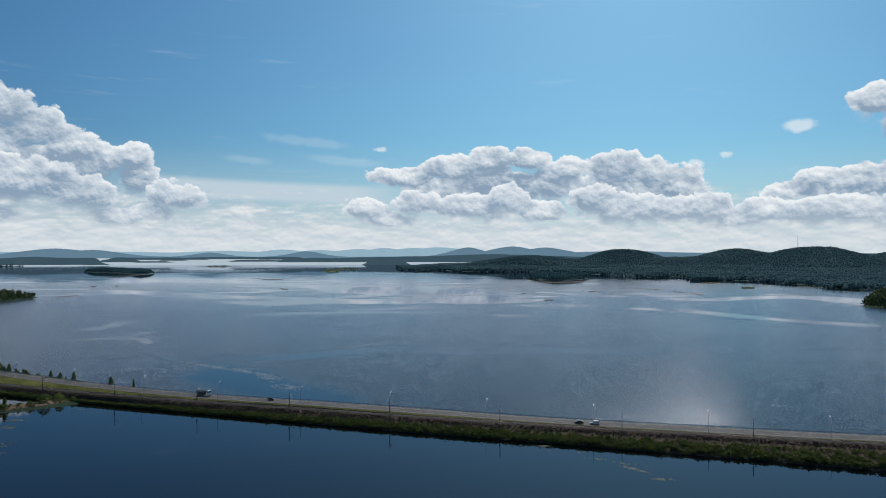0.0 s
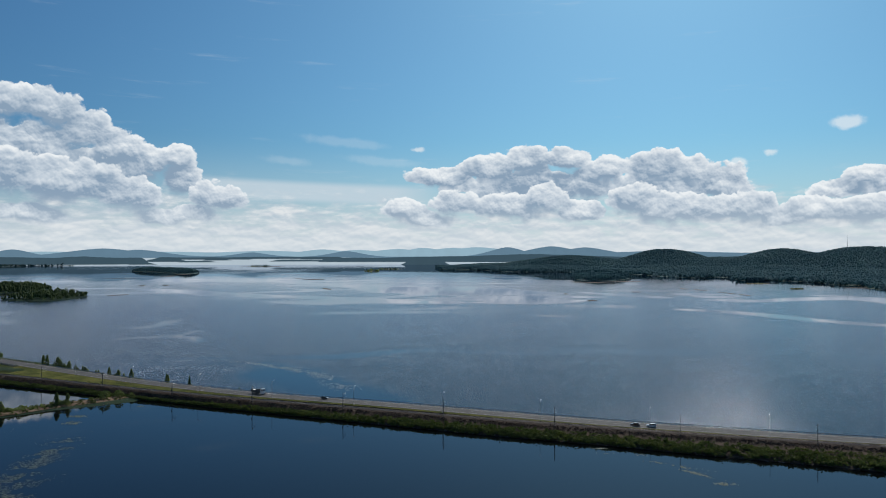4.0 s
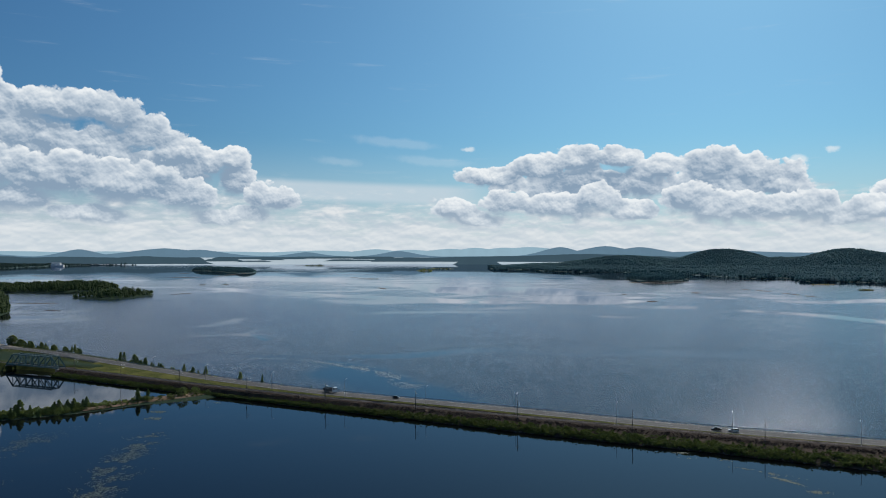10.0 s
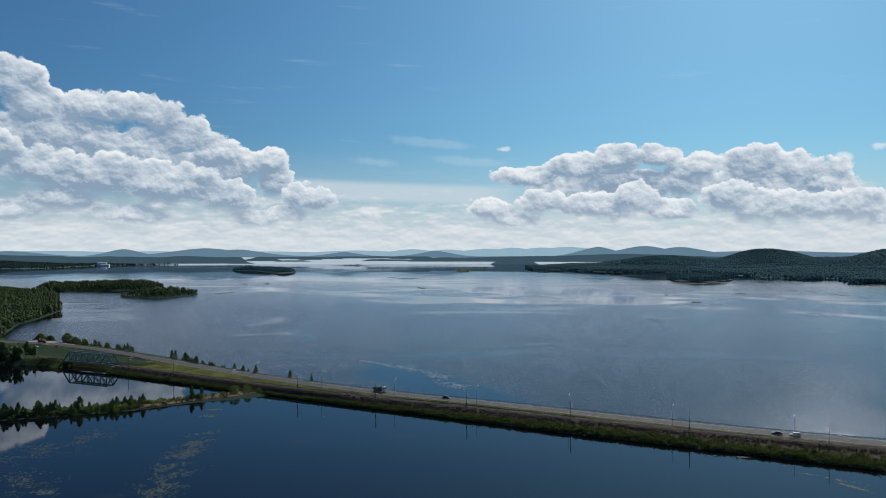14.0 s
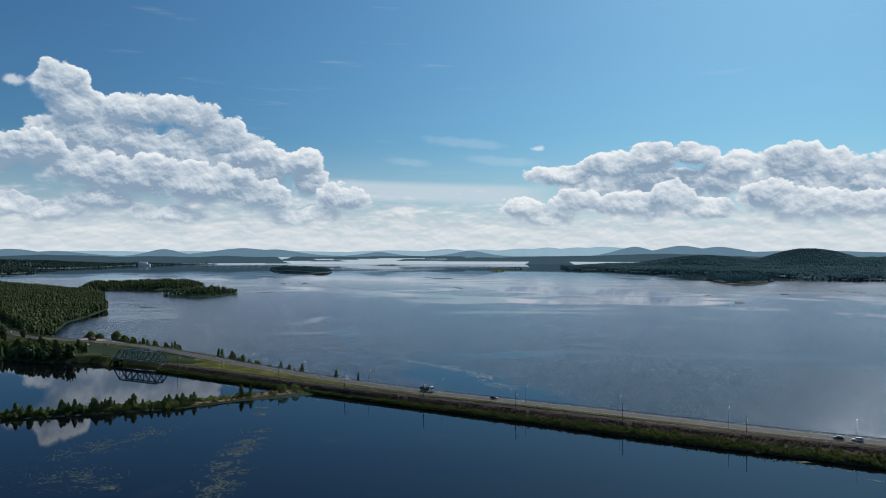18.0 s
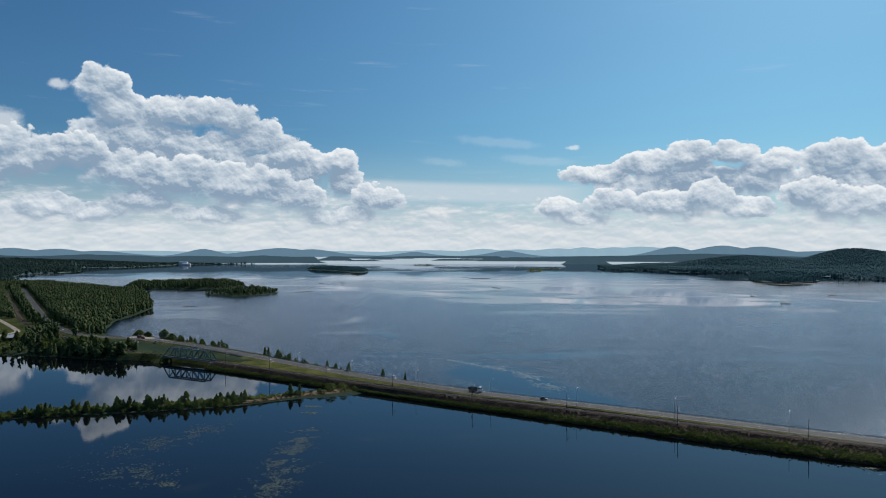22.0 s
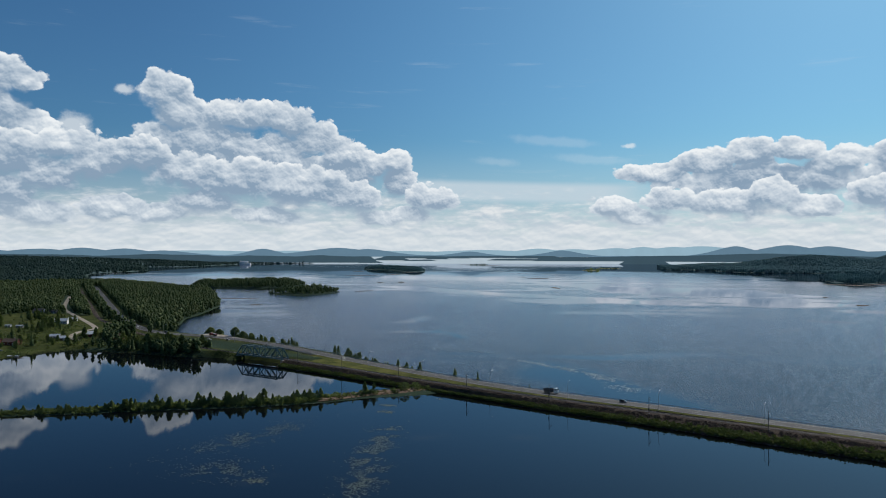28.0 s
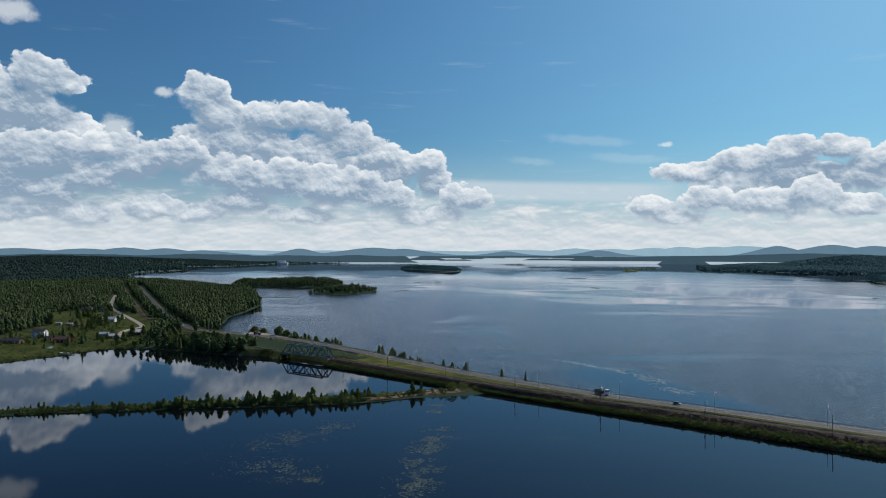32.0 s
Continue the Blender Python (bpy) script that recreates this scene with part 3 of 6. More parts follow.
streaks = fractal(0.95 * swirl_x + 0.3 * swirl_y, 0.95 * swirl_y - 0.3 * swirl_x, 330, 90, 5)
calm = 0.06 + 0.68 * smooth(wyf, 900, 2300) + 0.8 * smooth(streaks, 0.53, 0.74) * smooth(wyf, 420, 640) * (0.35 + 0.65 * smooth(-wxf - 0.1 * wyf, -150, 150)) + 0.2 * smooth(fractal(swirl_x, swirl_y, 900, 500, 8), 0.42, 0.64)
for line, half, strength in SLICKS:
    d = pdist(line, wxf + (bent_x - wxf) * 0.5, wyf + (bent_y - wyf) * 0.5 * far_k)
    calm = np.maximum(calm, strength * (1 - smooth(d, half * 0.6, half * 1.25)))
for p in SHEETS:
    d = sdist(p, bent_x, wyf + (bent_y - wyf) * far_k)
    calm = np.maximum(calm, 0.95 * smooth(d, -30, 25) * smooth(fractal(bent_x, bent_y, 500, 120, 9) + smooth(d, 0, 150) * 0.15, 0.27, 0.42))
calm = np.where(wyf < rail_y, 0.95 - smooth(-wxf, 230, 330) * smooth(wyf, 250, 900) * (0.05 + 0.14 * smooth(fractal(bent_x, wyf, 160, 40, 12), 0.4, 0.62)), calm)
water_me.attributes.new("calm", "FLOAT", "POINT").data.foreach_set("value", calm.astype(np.float32))
water = tagged(new("water", water_me), "dark blue lake water with ripples and smooth streaks", "lake", kind="structure")

# ---- causeway ----
cx = np.arange(-344, 420, 3.0)


def along(line, x):
    o = np.argsort(line[:, 0])
    return np.interp(x, line[o, 0], line[o, 1])


ys, yr, yd = along(SHORE, cx), along(RAIL, cx), along(ROAD, cx)
prof = [(ys - 1.5, -1.0), (ys, 0.0), (ys + 3, 1.2), (yr - 5.5, 3.2), (yr - 3.2, 3.6), (yr + 3.2, 3.6), ((yr + yd) / 2 - 0.8, 3.3), (yd - 6.3, 3.7), (yd + 6.5, 3.7), (yd + 9, 2.4), (yd + 13, 0.0), (yd + 15, -1.0)]
V = np.concatenate([np.stack([cx, y, 0 * cx + z], 1) for y, z in prof])
tagged(new("embankment", mesh_from("embankment", V, grid_faces(len(cx), len(prof)), M_ROCKFILL)), "stony causeway embankment with brown scrub slopes", "embankment", kind="structure")


def ribbon(line, half, z, lift=0.0):
    d = np.gradient(line, axis=0)
    nrm = np.stack([-d[:, 1], d[:, 0]], 1) / np.linalg.norm(d, axis=1)[:, None]
    a, b = line - nrm * half, line + nrm * half
    zz = np.full(len(line), z) if np.isscalar(z) else z
    v = np.concatenate([np.column_stack([a, zz]), np.column_stack([b, zz])])
    return v, grid_faces(len(line), 2)


road_z = np.interp(-ROAD[:, 0], [300, 400], [3.95, 4.9])
tagged(new("road", mesh_from("road", *ribbon(ROAD, 5.2, road_z), M_ASPHALT)), "grey worn two-lane asphalt road along the causeway", "road", kind="structure")

# ---- woods ----
rng = np.random.default_rng(4)


def scatter(x0, x1, y0, y1, spacing, keep):
    n = int((x1 - x0) * (y1 - y0) / spacing ** 2)
    x, y = rng.uniform(x0, x1, n), rng.uniform(y0, y1, n)
    k = keep(x, y)
    return x[k], y[k]


def cone_tree(sides=6, tiers=3, wide=0.2, rs=0):
    """A pointed conifer one unit tall."""
    r = np.random.default_rng(rs)
    v, f = [], []
    for t in range(tiers):
        z0, z1 = 0.1 + 0.9 * t / tiers * 0.85, 0.1 + 0.9 * min(1, (t + 1.6) / tiers)
        rad = wide * (1 - t / tiers * 0.85)
        b = len(v)
        for s in range(sides):
            a = 2 * math.pi * (s + 0.5 * (t % 2)) / sides
            k = rad * r.uniform(0.6, 1.25)
            v.append((k * math.cos(a), k * math.sin(a), z0 + r.uniform(-0.04, 0.04)))
        v.append((0, 0, min(1, z1)))
        f += [(b + s, b + (s + 1) % sides, b + sides) for s in range(sides)]
    return np.array(v), np.array(f)


OCTA_V = np.array([(1, 0, 0), (0, 1, 0), (-1, 0, 0), (0, -1, 0), (0, 0, 1), (0, 0, -1)], float)
OCTA_F = np.array([(0, 1, 4), (1, 2, 4), (2, 3, 4), (3, 0, 4), (1, 0, 5), (2, 1, 5), (3, 2, 5), (0, 3, 5)])


def lump_tree(lumps=6, wide=0.24, low=0.25, rs=0):
    """A rounder crown one unit tall, of jagged clumps."""
    r = np.random.default_rng(rs)
    v, f = [], []
    for k in range(lumps):
        z = low + (0.9 - low) * (k + r.uniform(0, 0.6)) / lumps
        out = wide * 0.6 * math.sin(math.pi * min(1, 0.25 + 0.75 * (1 - (z - low) / (1 - low)))) * r.uniform(0.3, 1)
        a = r.uniform(0, 6.28)
        size = wide * r.uniform(0.5, 0.85) * (1.15 - 0.6 * (z - low) / (1 - low))
        turn = np.array(Euler([r.uniform(0, 3) for _ in range(3)]).to_matrix())
        c = OCTA_V * r.uniform(0.6, 1.3, (6, 1)) @ turn * (size, size, size * 1.0) + (out * math.cos(a), out * math.sin(a), z)
        f.append(OCTA_F + len(v) * 6)
        v.append(c)
    return np.concatenate(v), np.concatenate(f)


def forest(name, x, y, tall, mt, templates, label, edge=None):
    """A wood of many trees; edge says how far each stands from the shore, where they are lower."""
    z = level(x, y) - 0.3
    stand = 0.62 + 0.76 * fractal(x, y, 70, 70, 61, 3)
    if edge is not None:
        stand *= 0.5 + 0.5 * smooth(edge, 2, 26)
    vs, fs, base = [], [], 0
    pick = rng.integers(0, len(templates), len(x))
    for k, (tv, tf) in enumerate(templates):
        i = np.nonzero(pick == k)[0]
        if not len(i):
            continue
        h = rng.uniform(*tall, len(i)) * stand[i]
        w = (0.5 * h + 0.25 * sum(tall)) * rng.uniform(0.8, 1.25, len(i))
        a = rng.uniform(0, 6.28, len(i))
        c, s = np.cos(a), np.sin(a)
        px = x[i][:, None] + w[:, None] * (tv[:, 0] * c[:, None] - tv[:, 1] * s[:, None])
        py = y[i][:, None] + w[:, None] * (tv[:, 0] * s[:, None] + tv[:, 1] * c[:, None])
        pz = z[i][:, None] + h[:, None] * tv[:, 2]
        vs.append(np.stack([px, py, pz], 2).reshape(-1, 3))
        fs.append((tf[None] + (base + np.arange(len(i)) * len(tv))[:, None, None]).reshape(-1, 3))
        base += len(i) * len(tv)
    return tagged(new(name, mesh_from(name, np.concatenate(vs), np.concatenate(fs), mt, True)), label, "forest", kind="stuff")


def clear_of_ways(x, y, road=8.8, rail=6, dirt=6):
    return (pdist(ROAD, x, y) > road) & (pdist(RAIL, x, y) > rail) & (pdist(DIRT, x, y) > dirt)


CONES = [cone_tree(6, 5, 0.17, 1), cone_tree(6, 4, 0.2, 2), lump_tree(7, 0.26, 0.3, 1), lump_tree(8, 0.24, 0.25, 2), lump_tree(6, 0.28, 0.35, 3), lump_tree(7, 0.22, 0.2, 4)]
FAR = [lump_tree(2, 0.8, 0.3, 5), lump_tree(2, 0.75, 0.35, 6), cone_tree(6, 1, 0.7, 5), lump_tree(3, 0.65, 0.3, 7)]


def in_west(x, y):
    return (sdist(LAND["west"], x, y) > 1.5) & clear_of_ways(x, y) & (sdist(MEADOW, x, y) < 0) & ~((x > -552) & (y > 495)) & (x < -430)


fx, fy = scatter(-1500, -390, 400, 1500, 5.6, in_west)
forest("spruce_forest", fx, fy, (7, 14.5), M_CONIFER, CONES, "dense dark green mixed conifer forest on the shore")
fx, fy = scatter(-1500, -390, 400, 1500, 10.0, in_west)
forest("birch_forest", fx, fy, (7, 14), M_BROAD, CONES[2:], "lighter green birches mixed into the forest")
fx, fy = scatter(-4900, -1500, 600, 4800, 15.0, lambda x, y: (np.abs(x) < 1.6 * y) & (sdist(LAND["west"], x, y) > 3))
forest("far_forest", fx, fy, (7, 13), M_HAZYWEST, FAR, "distant dark green forest behind the lake")
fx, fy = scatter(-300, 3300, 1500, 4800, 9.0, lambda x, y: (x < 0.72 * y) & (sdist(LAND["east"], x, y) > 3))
forest("hillside_forest", fx, fy, (9, 13), M_HAZYWOOD, FAR, "dark conifer forest over low wooded hills")
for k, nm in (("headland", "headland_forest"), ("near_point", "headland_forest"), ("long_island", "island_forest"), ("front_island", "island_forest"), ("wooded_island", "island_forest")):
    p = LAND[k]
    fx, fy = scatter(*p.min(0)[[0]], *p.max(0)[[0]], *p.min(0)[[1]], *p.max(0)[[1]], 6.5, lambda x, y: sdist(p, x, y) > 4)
    forest(nm, fx, fy, (9, 17), M_HAZYWOOD if p[:, 1].mean() > 2000 else M_CONIFER, CONES, "dark conifer trees covering a low lake island", sdist(p, fx, fy))

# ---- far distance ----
def far_glow_material(name, colour):
    """A plain distance; haze and the water's sky sheen are put in as glow."""
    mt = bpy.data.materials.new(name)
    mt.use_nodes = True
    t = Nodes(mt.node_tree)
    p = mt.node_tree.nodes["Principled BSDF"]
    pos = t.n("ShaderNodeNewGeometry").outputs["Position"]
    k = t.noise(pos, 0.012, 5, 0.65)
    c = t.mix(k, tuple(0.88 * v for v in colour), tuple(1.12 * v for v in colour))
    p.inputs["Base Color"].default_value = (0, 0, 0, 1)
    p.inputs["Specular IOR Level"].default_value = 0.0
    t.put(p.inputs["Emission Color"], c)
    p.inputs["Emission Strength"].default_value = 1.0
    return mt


def ridge(name, dist, peaks, mt, low, high=None, span=(-66, 44), rough=0.5, label=""):
    """A range of hills on the horizon. Heights are in tenths of a degree or so above the level of the eye: peaks are (bearing, height, half-width)."""
    unit = dist / 1301.0
    b = np.arange(span[0], span[1] + 0.01, 0.1)
    h = np.full(b.shape, float(low))
    for bearing, top, wide in peaks:
        h = np.maximum(h, low + (top - low) * np.exp(-np.abs((b - bearing) / (1.35 * wide)) ** 1.7))
    h += rough * (fractal(b, 0 * b, 2.4, 1, 31 + int(dist)) - 0.5) * 2.2 + 0.35 * rough * (fractal(b, 0 * b, 0.3, 1, 32) - 0.5)
    edge = smooth(b, span[0], span[0] + 0.8) * (1 - smooth(b, span[1] - 0.8, span[1]))
    z = 85 + h * unit * 1.0
    foot = -6.0 if high is None else 85 + high * unit
    z = foot + (z - foot) * (edge if high is not None else 1)
    r = np.radians(b)
    x, y = dist * np.sin(r), dist * np.cos(r)
    v = np.concatenate([np.stack([x, y, 0 * z + foot], 1), np.stack([x * 1.001, y * 1.001, z], 1), np.stack([x * 1.004, y * 1.004, 0 * z + foot], 1)])
    return tagged(new(name, mesh_from(name, v, grid_faces(len(b), 3), mt, True)), label, "backdrop", kind="structure")


# emission colours carry the haze; the water's brightness stands in for reflected sky
M_FAR_A = far_glow_material("pale far hills", (0.28, 0.43, 0.53))
M_FAR_B = far_glow_material("blue middle hills", (0.12, 0.21, 0.29))
M_FAR_C = far_glow_material("blue-green far shore", (0.046, 0.084, 0.113))
M_FAR_W = far_glow_material("far bright water", (0.42, 0.51, 0.58))
ridge("backdrop", 4940, [(-9.5, 3, 2), (-4.5, 7, 1.6), (-6.5, 5, 2), (-0.3, 8, 2.6), (-2.3, 7, 2), (-12.3, 4, 1.6), (-16.5, 1.5, 3), (-24, 0, 4), (17.5, 0, 3), (-31, 0, 3), (-38, 0, 5)], M_FAR_A, -4, label="hills on the horizon, paled blue by painted haze")
ridge("backdrop", 4920, [(2.0, 8, 1.5), (5.4, 10, 2.2), (7.9, 8, 2.2), (-27.8, 5, 2.6), (-25.5, 3, 2.0), (-10.5, 1, 1.3), (-17.6, -1, 1.2), (-33.4, 3, 1.2), (-45.7, 4, 2), (-43, 3, 2), (-48.3, 2.5, 2.5), (-52.5, 3, 3), (-58, 2, 4), (-40.5, 0, 2), (14, 2, 6), (24, 0, 12)], M_FAR_B, -9, label="wooded hills beyond the lake, blued by painted haze")
ridge("backdrop", 4905, [], M_FAR_W, -10.5, label="far reach of the lake, brightened by painted sky sheen", rough=0.1)
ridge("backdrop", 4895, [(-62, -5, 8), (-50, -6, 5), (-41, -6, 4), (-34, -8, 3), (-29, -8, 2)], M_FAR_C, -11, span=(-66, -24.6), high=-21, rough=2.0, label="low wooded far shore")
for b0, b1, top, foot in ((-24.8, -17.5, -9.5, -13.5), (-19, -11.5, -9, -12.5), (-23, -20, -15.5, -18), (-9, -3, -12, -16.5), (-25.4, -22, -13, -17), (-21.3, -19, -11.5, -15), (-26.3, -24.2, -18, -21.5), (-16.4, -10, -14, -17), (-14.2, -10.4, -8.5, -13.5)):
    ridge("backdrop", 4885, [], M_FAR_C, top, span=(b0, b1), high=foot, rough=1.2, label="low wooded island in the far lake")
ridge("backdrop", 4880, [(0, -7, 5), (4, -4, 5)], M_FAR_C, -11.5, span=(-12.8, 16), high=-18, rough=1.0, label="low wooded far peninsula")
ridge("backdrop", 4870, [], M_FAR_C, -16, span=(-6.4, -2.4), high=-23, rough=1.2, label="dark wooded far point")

# ---- building things ----
def box(bm, size, at=(0, 0, 0), turn=(0, 0, 0), bevel=0.0):
    m = Matrix.Translation(at) @ Euler([radians(a) for a in turn]).to_matrix().to_4x4() @ Matrix.Diagonal((*size, 1))
    made = bmesh.ops.create_cube(bm, size=1.0, matrix=m)
    if bevel:
        edges = {e for v in made["verts"] for e in v.link_edges}
        bmesh.ops.bevel(bm, geom=list(edges), offset=bevel, segments=1, affect="EDGES")
    return bm


def tube(bm, a, b, r0, r1=None, sides=8):
    a, b = Vector(a), Vector(b)
    d = b - a
    m = Matrix.Translation((a + b) / 2) @ d.to_track_quat("Z", "Y").to_matrix().to_4x4()
    bmesh.ops.create_cone(bm, cap_ends=True, segments=sides, radius1=r0, radius2=r0 if r1 is None else r1, depth=d.length, matrix=m)
    return bm


def prism(bm, outline, width, axis="y"):
    """A side outline (x, z) drawn out to a width across y."""
    n = len(outline)
    a = [bm.verts.new((x, -width / 2, z)) for x, z in outline]
    b = [bm.verts.new((x, width / 2, z)) for x, z in outline]
    bm.faces.new(a)
    bm.faces.new(b[::-1])
    for i in range(n):
        bm.faces.new((a[i], b[i], b[(i + 1) % n], a[(i + 1) % n]))
    bmesh.ops.recalc_face_normals(bm, faces=bm.faces[:])
    return bm


def part(name, bm, mt, parent, label="", at=None):
    me = bpy.data.meshes.new(name)
    bm.to_mesh(me)
    bm.free()
    me.materials.append(mt)
    ob = new(name, me)
    ob.parent = parent
    if at is not None:
        ob.matrix_basis = at
    return tagged(ob, label)


def again(ob, parent, m):
    """Another piece on the same mesh."""
    o = new(ob.name.split(".")[0], ob.data)
    o.parent = parent
    o.matrix_basis = m
    return o


def thing(name, m, label, category, group="", kind=""):
    ob = tagged(new(name), label, category, group, kind)
    ob.empty_display_size = 0.2
    ob.matrix_basis = m
    return ob


def B():
    return bmesh.new()


def zat(x, y):
    return float(level(x, y))


M_STEEL = material("galvanised steel", (0.25, 0.26, 0.27), (0.4, 0.41, 0.42), 0.7, 0.45, metal=0.6, spec=0.5)
M_DARKSTEEL = material("weathered dark steel", (0.05, 0.05, 0.052), (0.11, 0.105, 0.1), 0.8, 0.6, spec=0.4)
M_RAIL = material("rusty rail steel", (0.09, 0.06, 0.045), (0.2, 0.15, 0.12), 1.5, 0.5, metal=0.5)
M_SLEEPER = material("grey concrete sleeper", (0.2, 0.19, 0.18), (0.33, 0.32, 0.3), 0.9, 0.9, rand=0.4, island=True)
M_TRUSS = material("pale green bridge paint", (0.07, 0.12, 0.12), (0.15, 0.22, 0.21), 0.35, 0.5, spec=0.5)
M_CONCRETE = material("stained concrete", (0.16, 0.155, 0.145), (0.33, 0.32, 0.3), 0.25, 0.9, 0.02, 3)
M_GLASS = material("dark window glass", (0.01, 0.012, 0.014), (0.02, 0.022, 0.025), 1, 0.08, spec=0.6)
M_LAMP = material("pale lamp housing", (0.55, 0.56, 0.57), (0.75, 0.76, 0.77), 2, 0.3, spec=0.6)
M_PORCELAIN = material("white insulator", (0.6, 0.58, 0.55), (0.8, 0.79, 0.77), 2, 0.25, spec=0.6)
M_TYRE = material("black rubber", (0.012, 0.012, 0.012), (0.03, 0.03, 0.03), 3, 0.85)
M_WHITE = material("white paint", (0.7, 0.7, 0.69), (0.85, 0.85, 0.84), 0.6, 0.6)
M_PAINT = material("worn white road paint", (0.22, 0.22, 0.21), (0.45, 0.45, 0.43), 0.8, 0.7)
M_GRAVEL = material("pale gravel", (0.22, 0.19, 0.15), (0.4, 0.35, 0.29), 0.2, 0.9, 0.03, 5, spec=0.08)
M_EARTH = material("bare brown earth and gravel", (0.11, 0.075, 0.05), (0.25, 0.18, 0.125), 0.3, 0.95, 0.05, 3, spec=0.05)
M_STONE = material("grey boulder", (0.075, 0.07, 0.065), (0.22, 0.205, 0.19), 0.4, 0.9, 0.06, 4, rand=0.4, island=True)
M_SCRUB = material("brown heathy scrub", (0.05, 0.036, 0.03), (0.125, 0.085, 0.068), 0.4, 0.9, rand=0.5, island=True)
M_VERGE = material("dry yellow-green verge", (0.042, 0.055, 0.013), (0.13, 0.125, 0.034), 0.12, 0.95, 0.08, 3, 8, spec=0.04)
M_LILY = material("pale lily pads", (0.05, 0.07, 0.052), (0.125, 0.145, 0.115), 0.3, 0.8, rand=0.6, island=True, spec=0.12)
M_POLLEN = material("pale floating pollen", (0.2, 0.22, 0.21), (0.42, 0.44, 0.42), 0.3, 0.8, rand=0.5, island=True, spec=0.15)
M_REED = material("reeds and sedge", (0.06, 0.075, 0.025), (0.15, 0.15, 0.06), 0.3, 0.9, rand=0.4, island=True)

# ---- railway ----
def at_arc(line, step, start=0.0):
    """Points and headings at even arc steps of a plan line."""
    seg = np.linalg.norm(np.diff(line, axis=0), axis=1)
    arc = np.concatenate([[0], np.cumsum(seg)])
    q = np.arange(start, arc[-1], step)
    x, y = np.interp(q, arc, line[:, 0]), np.interp(q, arc, line[:, 1])
    d = np.gradient(line, axis=0)
    hx, hy = np.interp(q, arc, d[:, 0]), np.interp(q, arc, d[:, 1])
    return x, y, np.arctan2(hy, hx)


def rail_level(x):
    return np.interp(-x, [345, 400, 460], [3.95, 4.3, 4.75])


def rows_mesh(name, line, profile, level, mt, label="", kind="structure", category="", parent=None):
    """A cross-section (offset, rise) drawn along a plan line."""
    d = np.gradient(line, axis=0)
    nrm = np.stack([-d[:, 1], d[:, 0]], 1) / np.linalg.norm(d, axis=1)[:, None]
    v = np.concatenate([np.column_stack([line + nrm * o, level + r]) for o, r in profile])
    ob = new(name, mesh_from(name, v, grid_faces(len(line), len(profile)), mt))
    if parent:
        ob.parent = parent
        return tagged(ob, label)
    return tagged(ob, label, category, kind=kind)


RZ = rail_level(RAIL[:, 0])
keep_r = RAIL[:, 0] > -1250
rows_mesh("ballast", RAIL[keep_r], [(-2.9, -0.5), (-1.6, 0.0), (1.6, 0.0), (2.9, -0.5)], RZ[keep_r] + 0.02, M_BALLAST, "grey-brown railway ballast bed on the causeway", category="ballast")
track = thing("railway_track", Matrix(), "single railway track with rusty rails on concrete sleepers", "railway track", kind="structure")
for side in (-0.76, 0.76):
    rows_mesh("rail", RAIL[keep_r], [(side - 0.06, 0.16), (side - 0.035, 0.34), (side + 0.035, 0.34), (side + 0.06, 0.16)], RZ[keep_r], M_RAIL, parent=track)
sx_, sy_, sh_ = at_arc(RAIL, 0.65)
k = (sx_ > -560) & (sx_ < 240)
sx_, sy_, sh_ = sx_[k], sy_[k], sh_[k]
cube = np.array([(-1, -1, 0), (1, -1, 0), (1, 1, 0), (-1, 1, 0), (-1, -1, 1), (1, -1, 1), (1, 1, 1), (-1, 1, 1)], float)
cube_f = np.array([(4, 5, 6, 7), (0, 1, 5, 4), (1, 2, 6, 5), (2, 3, 7, 6), (3, 0, 4, 7)])


def many_boxes(x, y, z, heading, size):
    c, s = np.cos(heading)[:, None], np.sin(heading)[:, None]
    bx, by, bz = (cube * size).T
    v = np.stack([x[:, None] + bx * c - by * s, y[:, None] + bx * s + by * c, z[:, None] + bz], 2).reshape(-1, 3)
    f = (cube_f[None] + np.arange(len(x))[:, None, None] * 8).reshape(-1, 4)
    return v, f


sleepers = new("sleepers", mesh_from("sleepers", *many_boxes(sx_, sy_, rail_level(sx_) + 0.0, sh_, (0.13, 1.3, 0.17)), M_SLEEPER))
sleepers.parent = track
tagged(sleepers, "closely laid concrete sleepers", kind="stuff")

# truss bridge over the strait
BR_A, BR_B = Vector((-393.5, 491.0, 4.1)), Vector((-344.5, 477.7, 4.1))
br_len = (BR_B - BR_A).length
bridge = thing("truss_bridge", Matrix.Translation(BR_A) @ Matrix.Rotation(math.atan2(BR_B.y - BR_A.y, BR_B.x - BR_A.x), 4, "Z"), "pale green steel through-truss railway bridge across the strait", "bridge")
PANELS, TALL, HALF = 8, 7.2, 2.9
step_ = br_len / PANELS
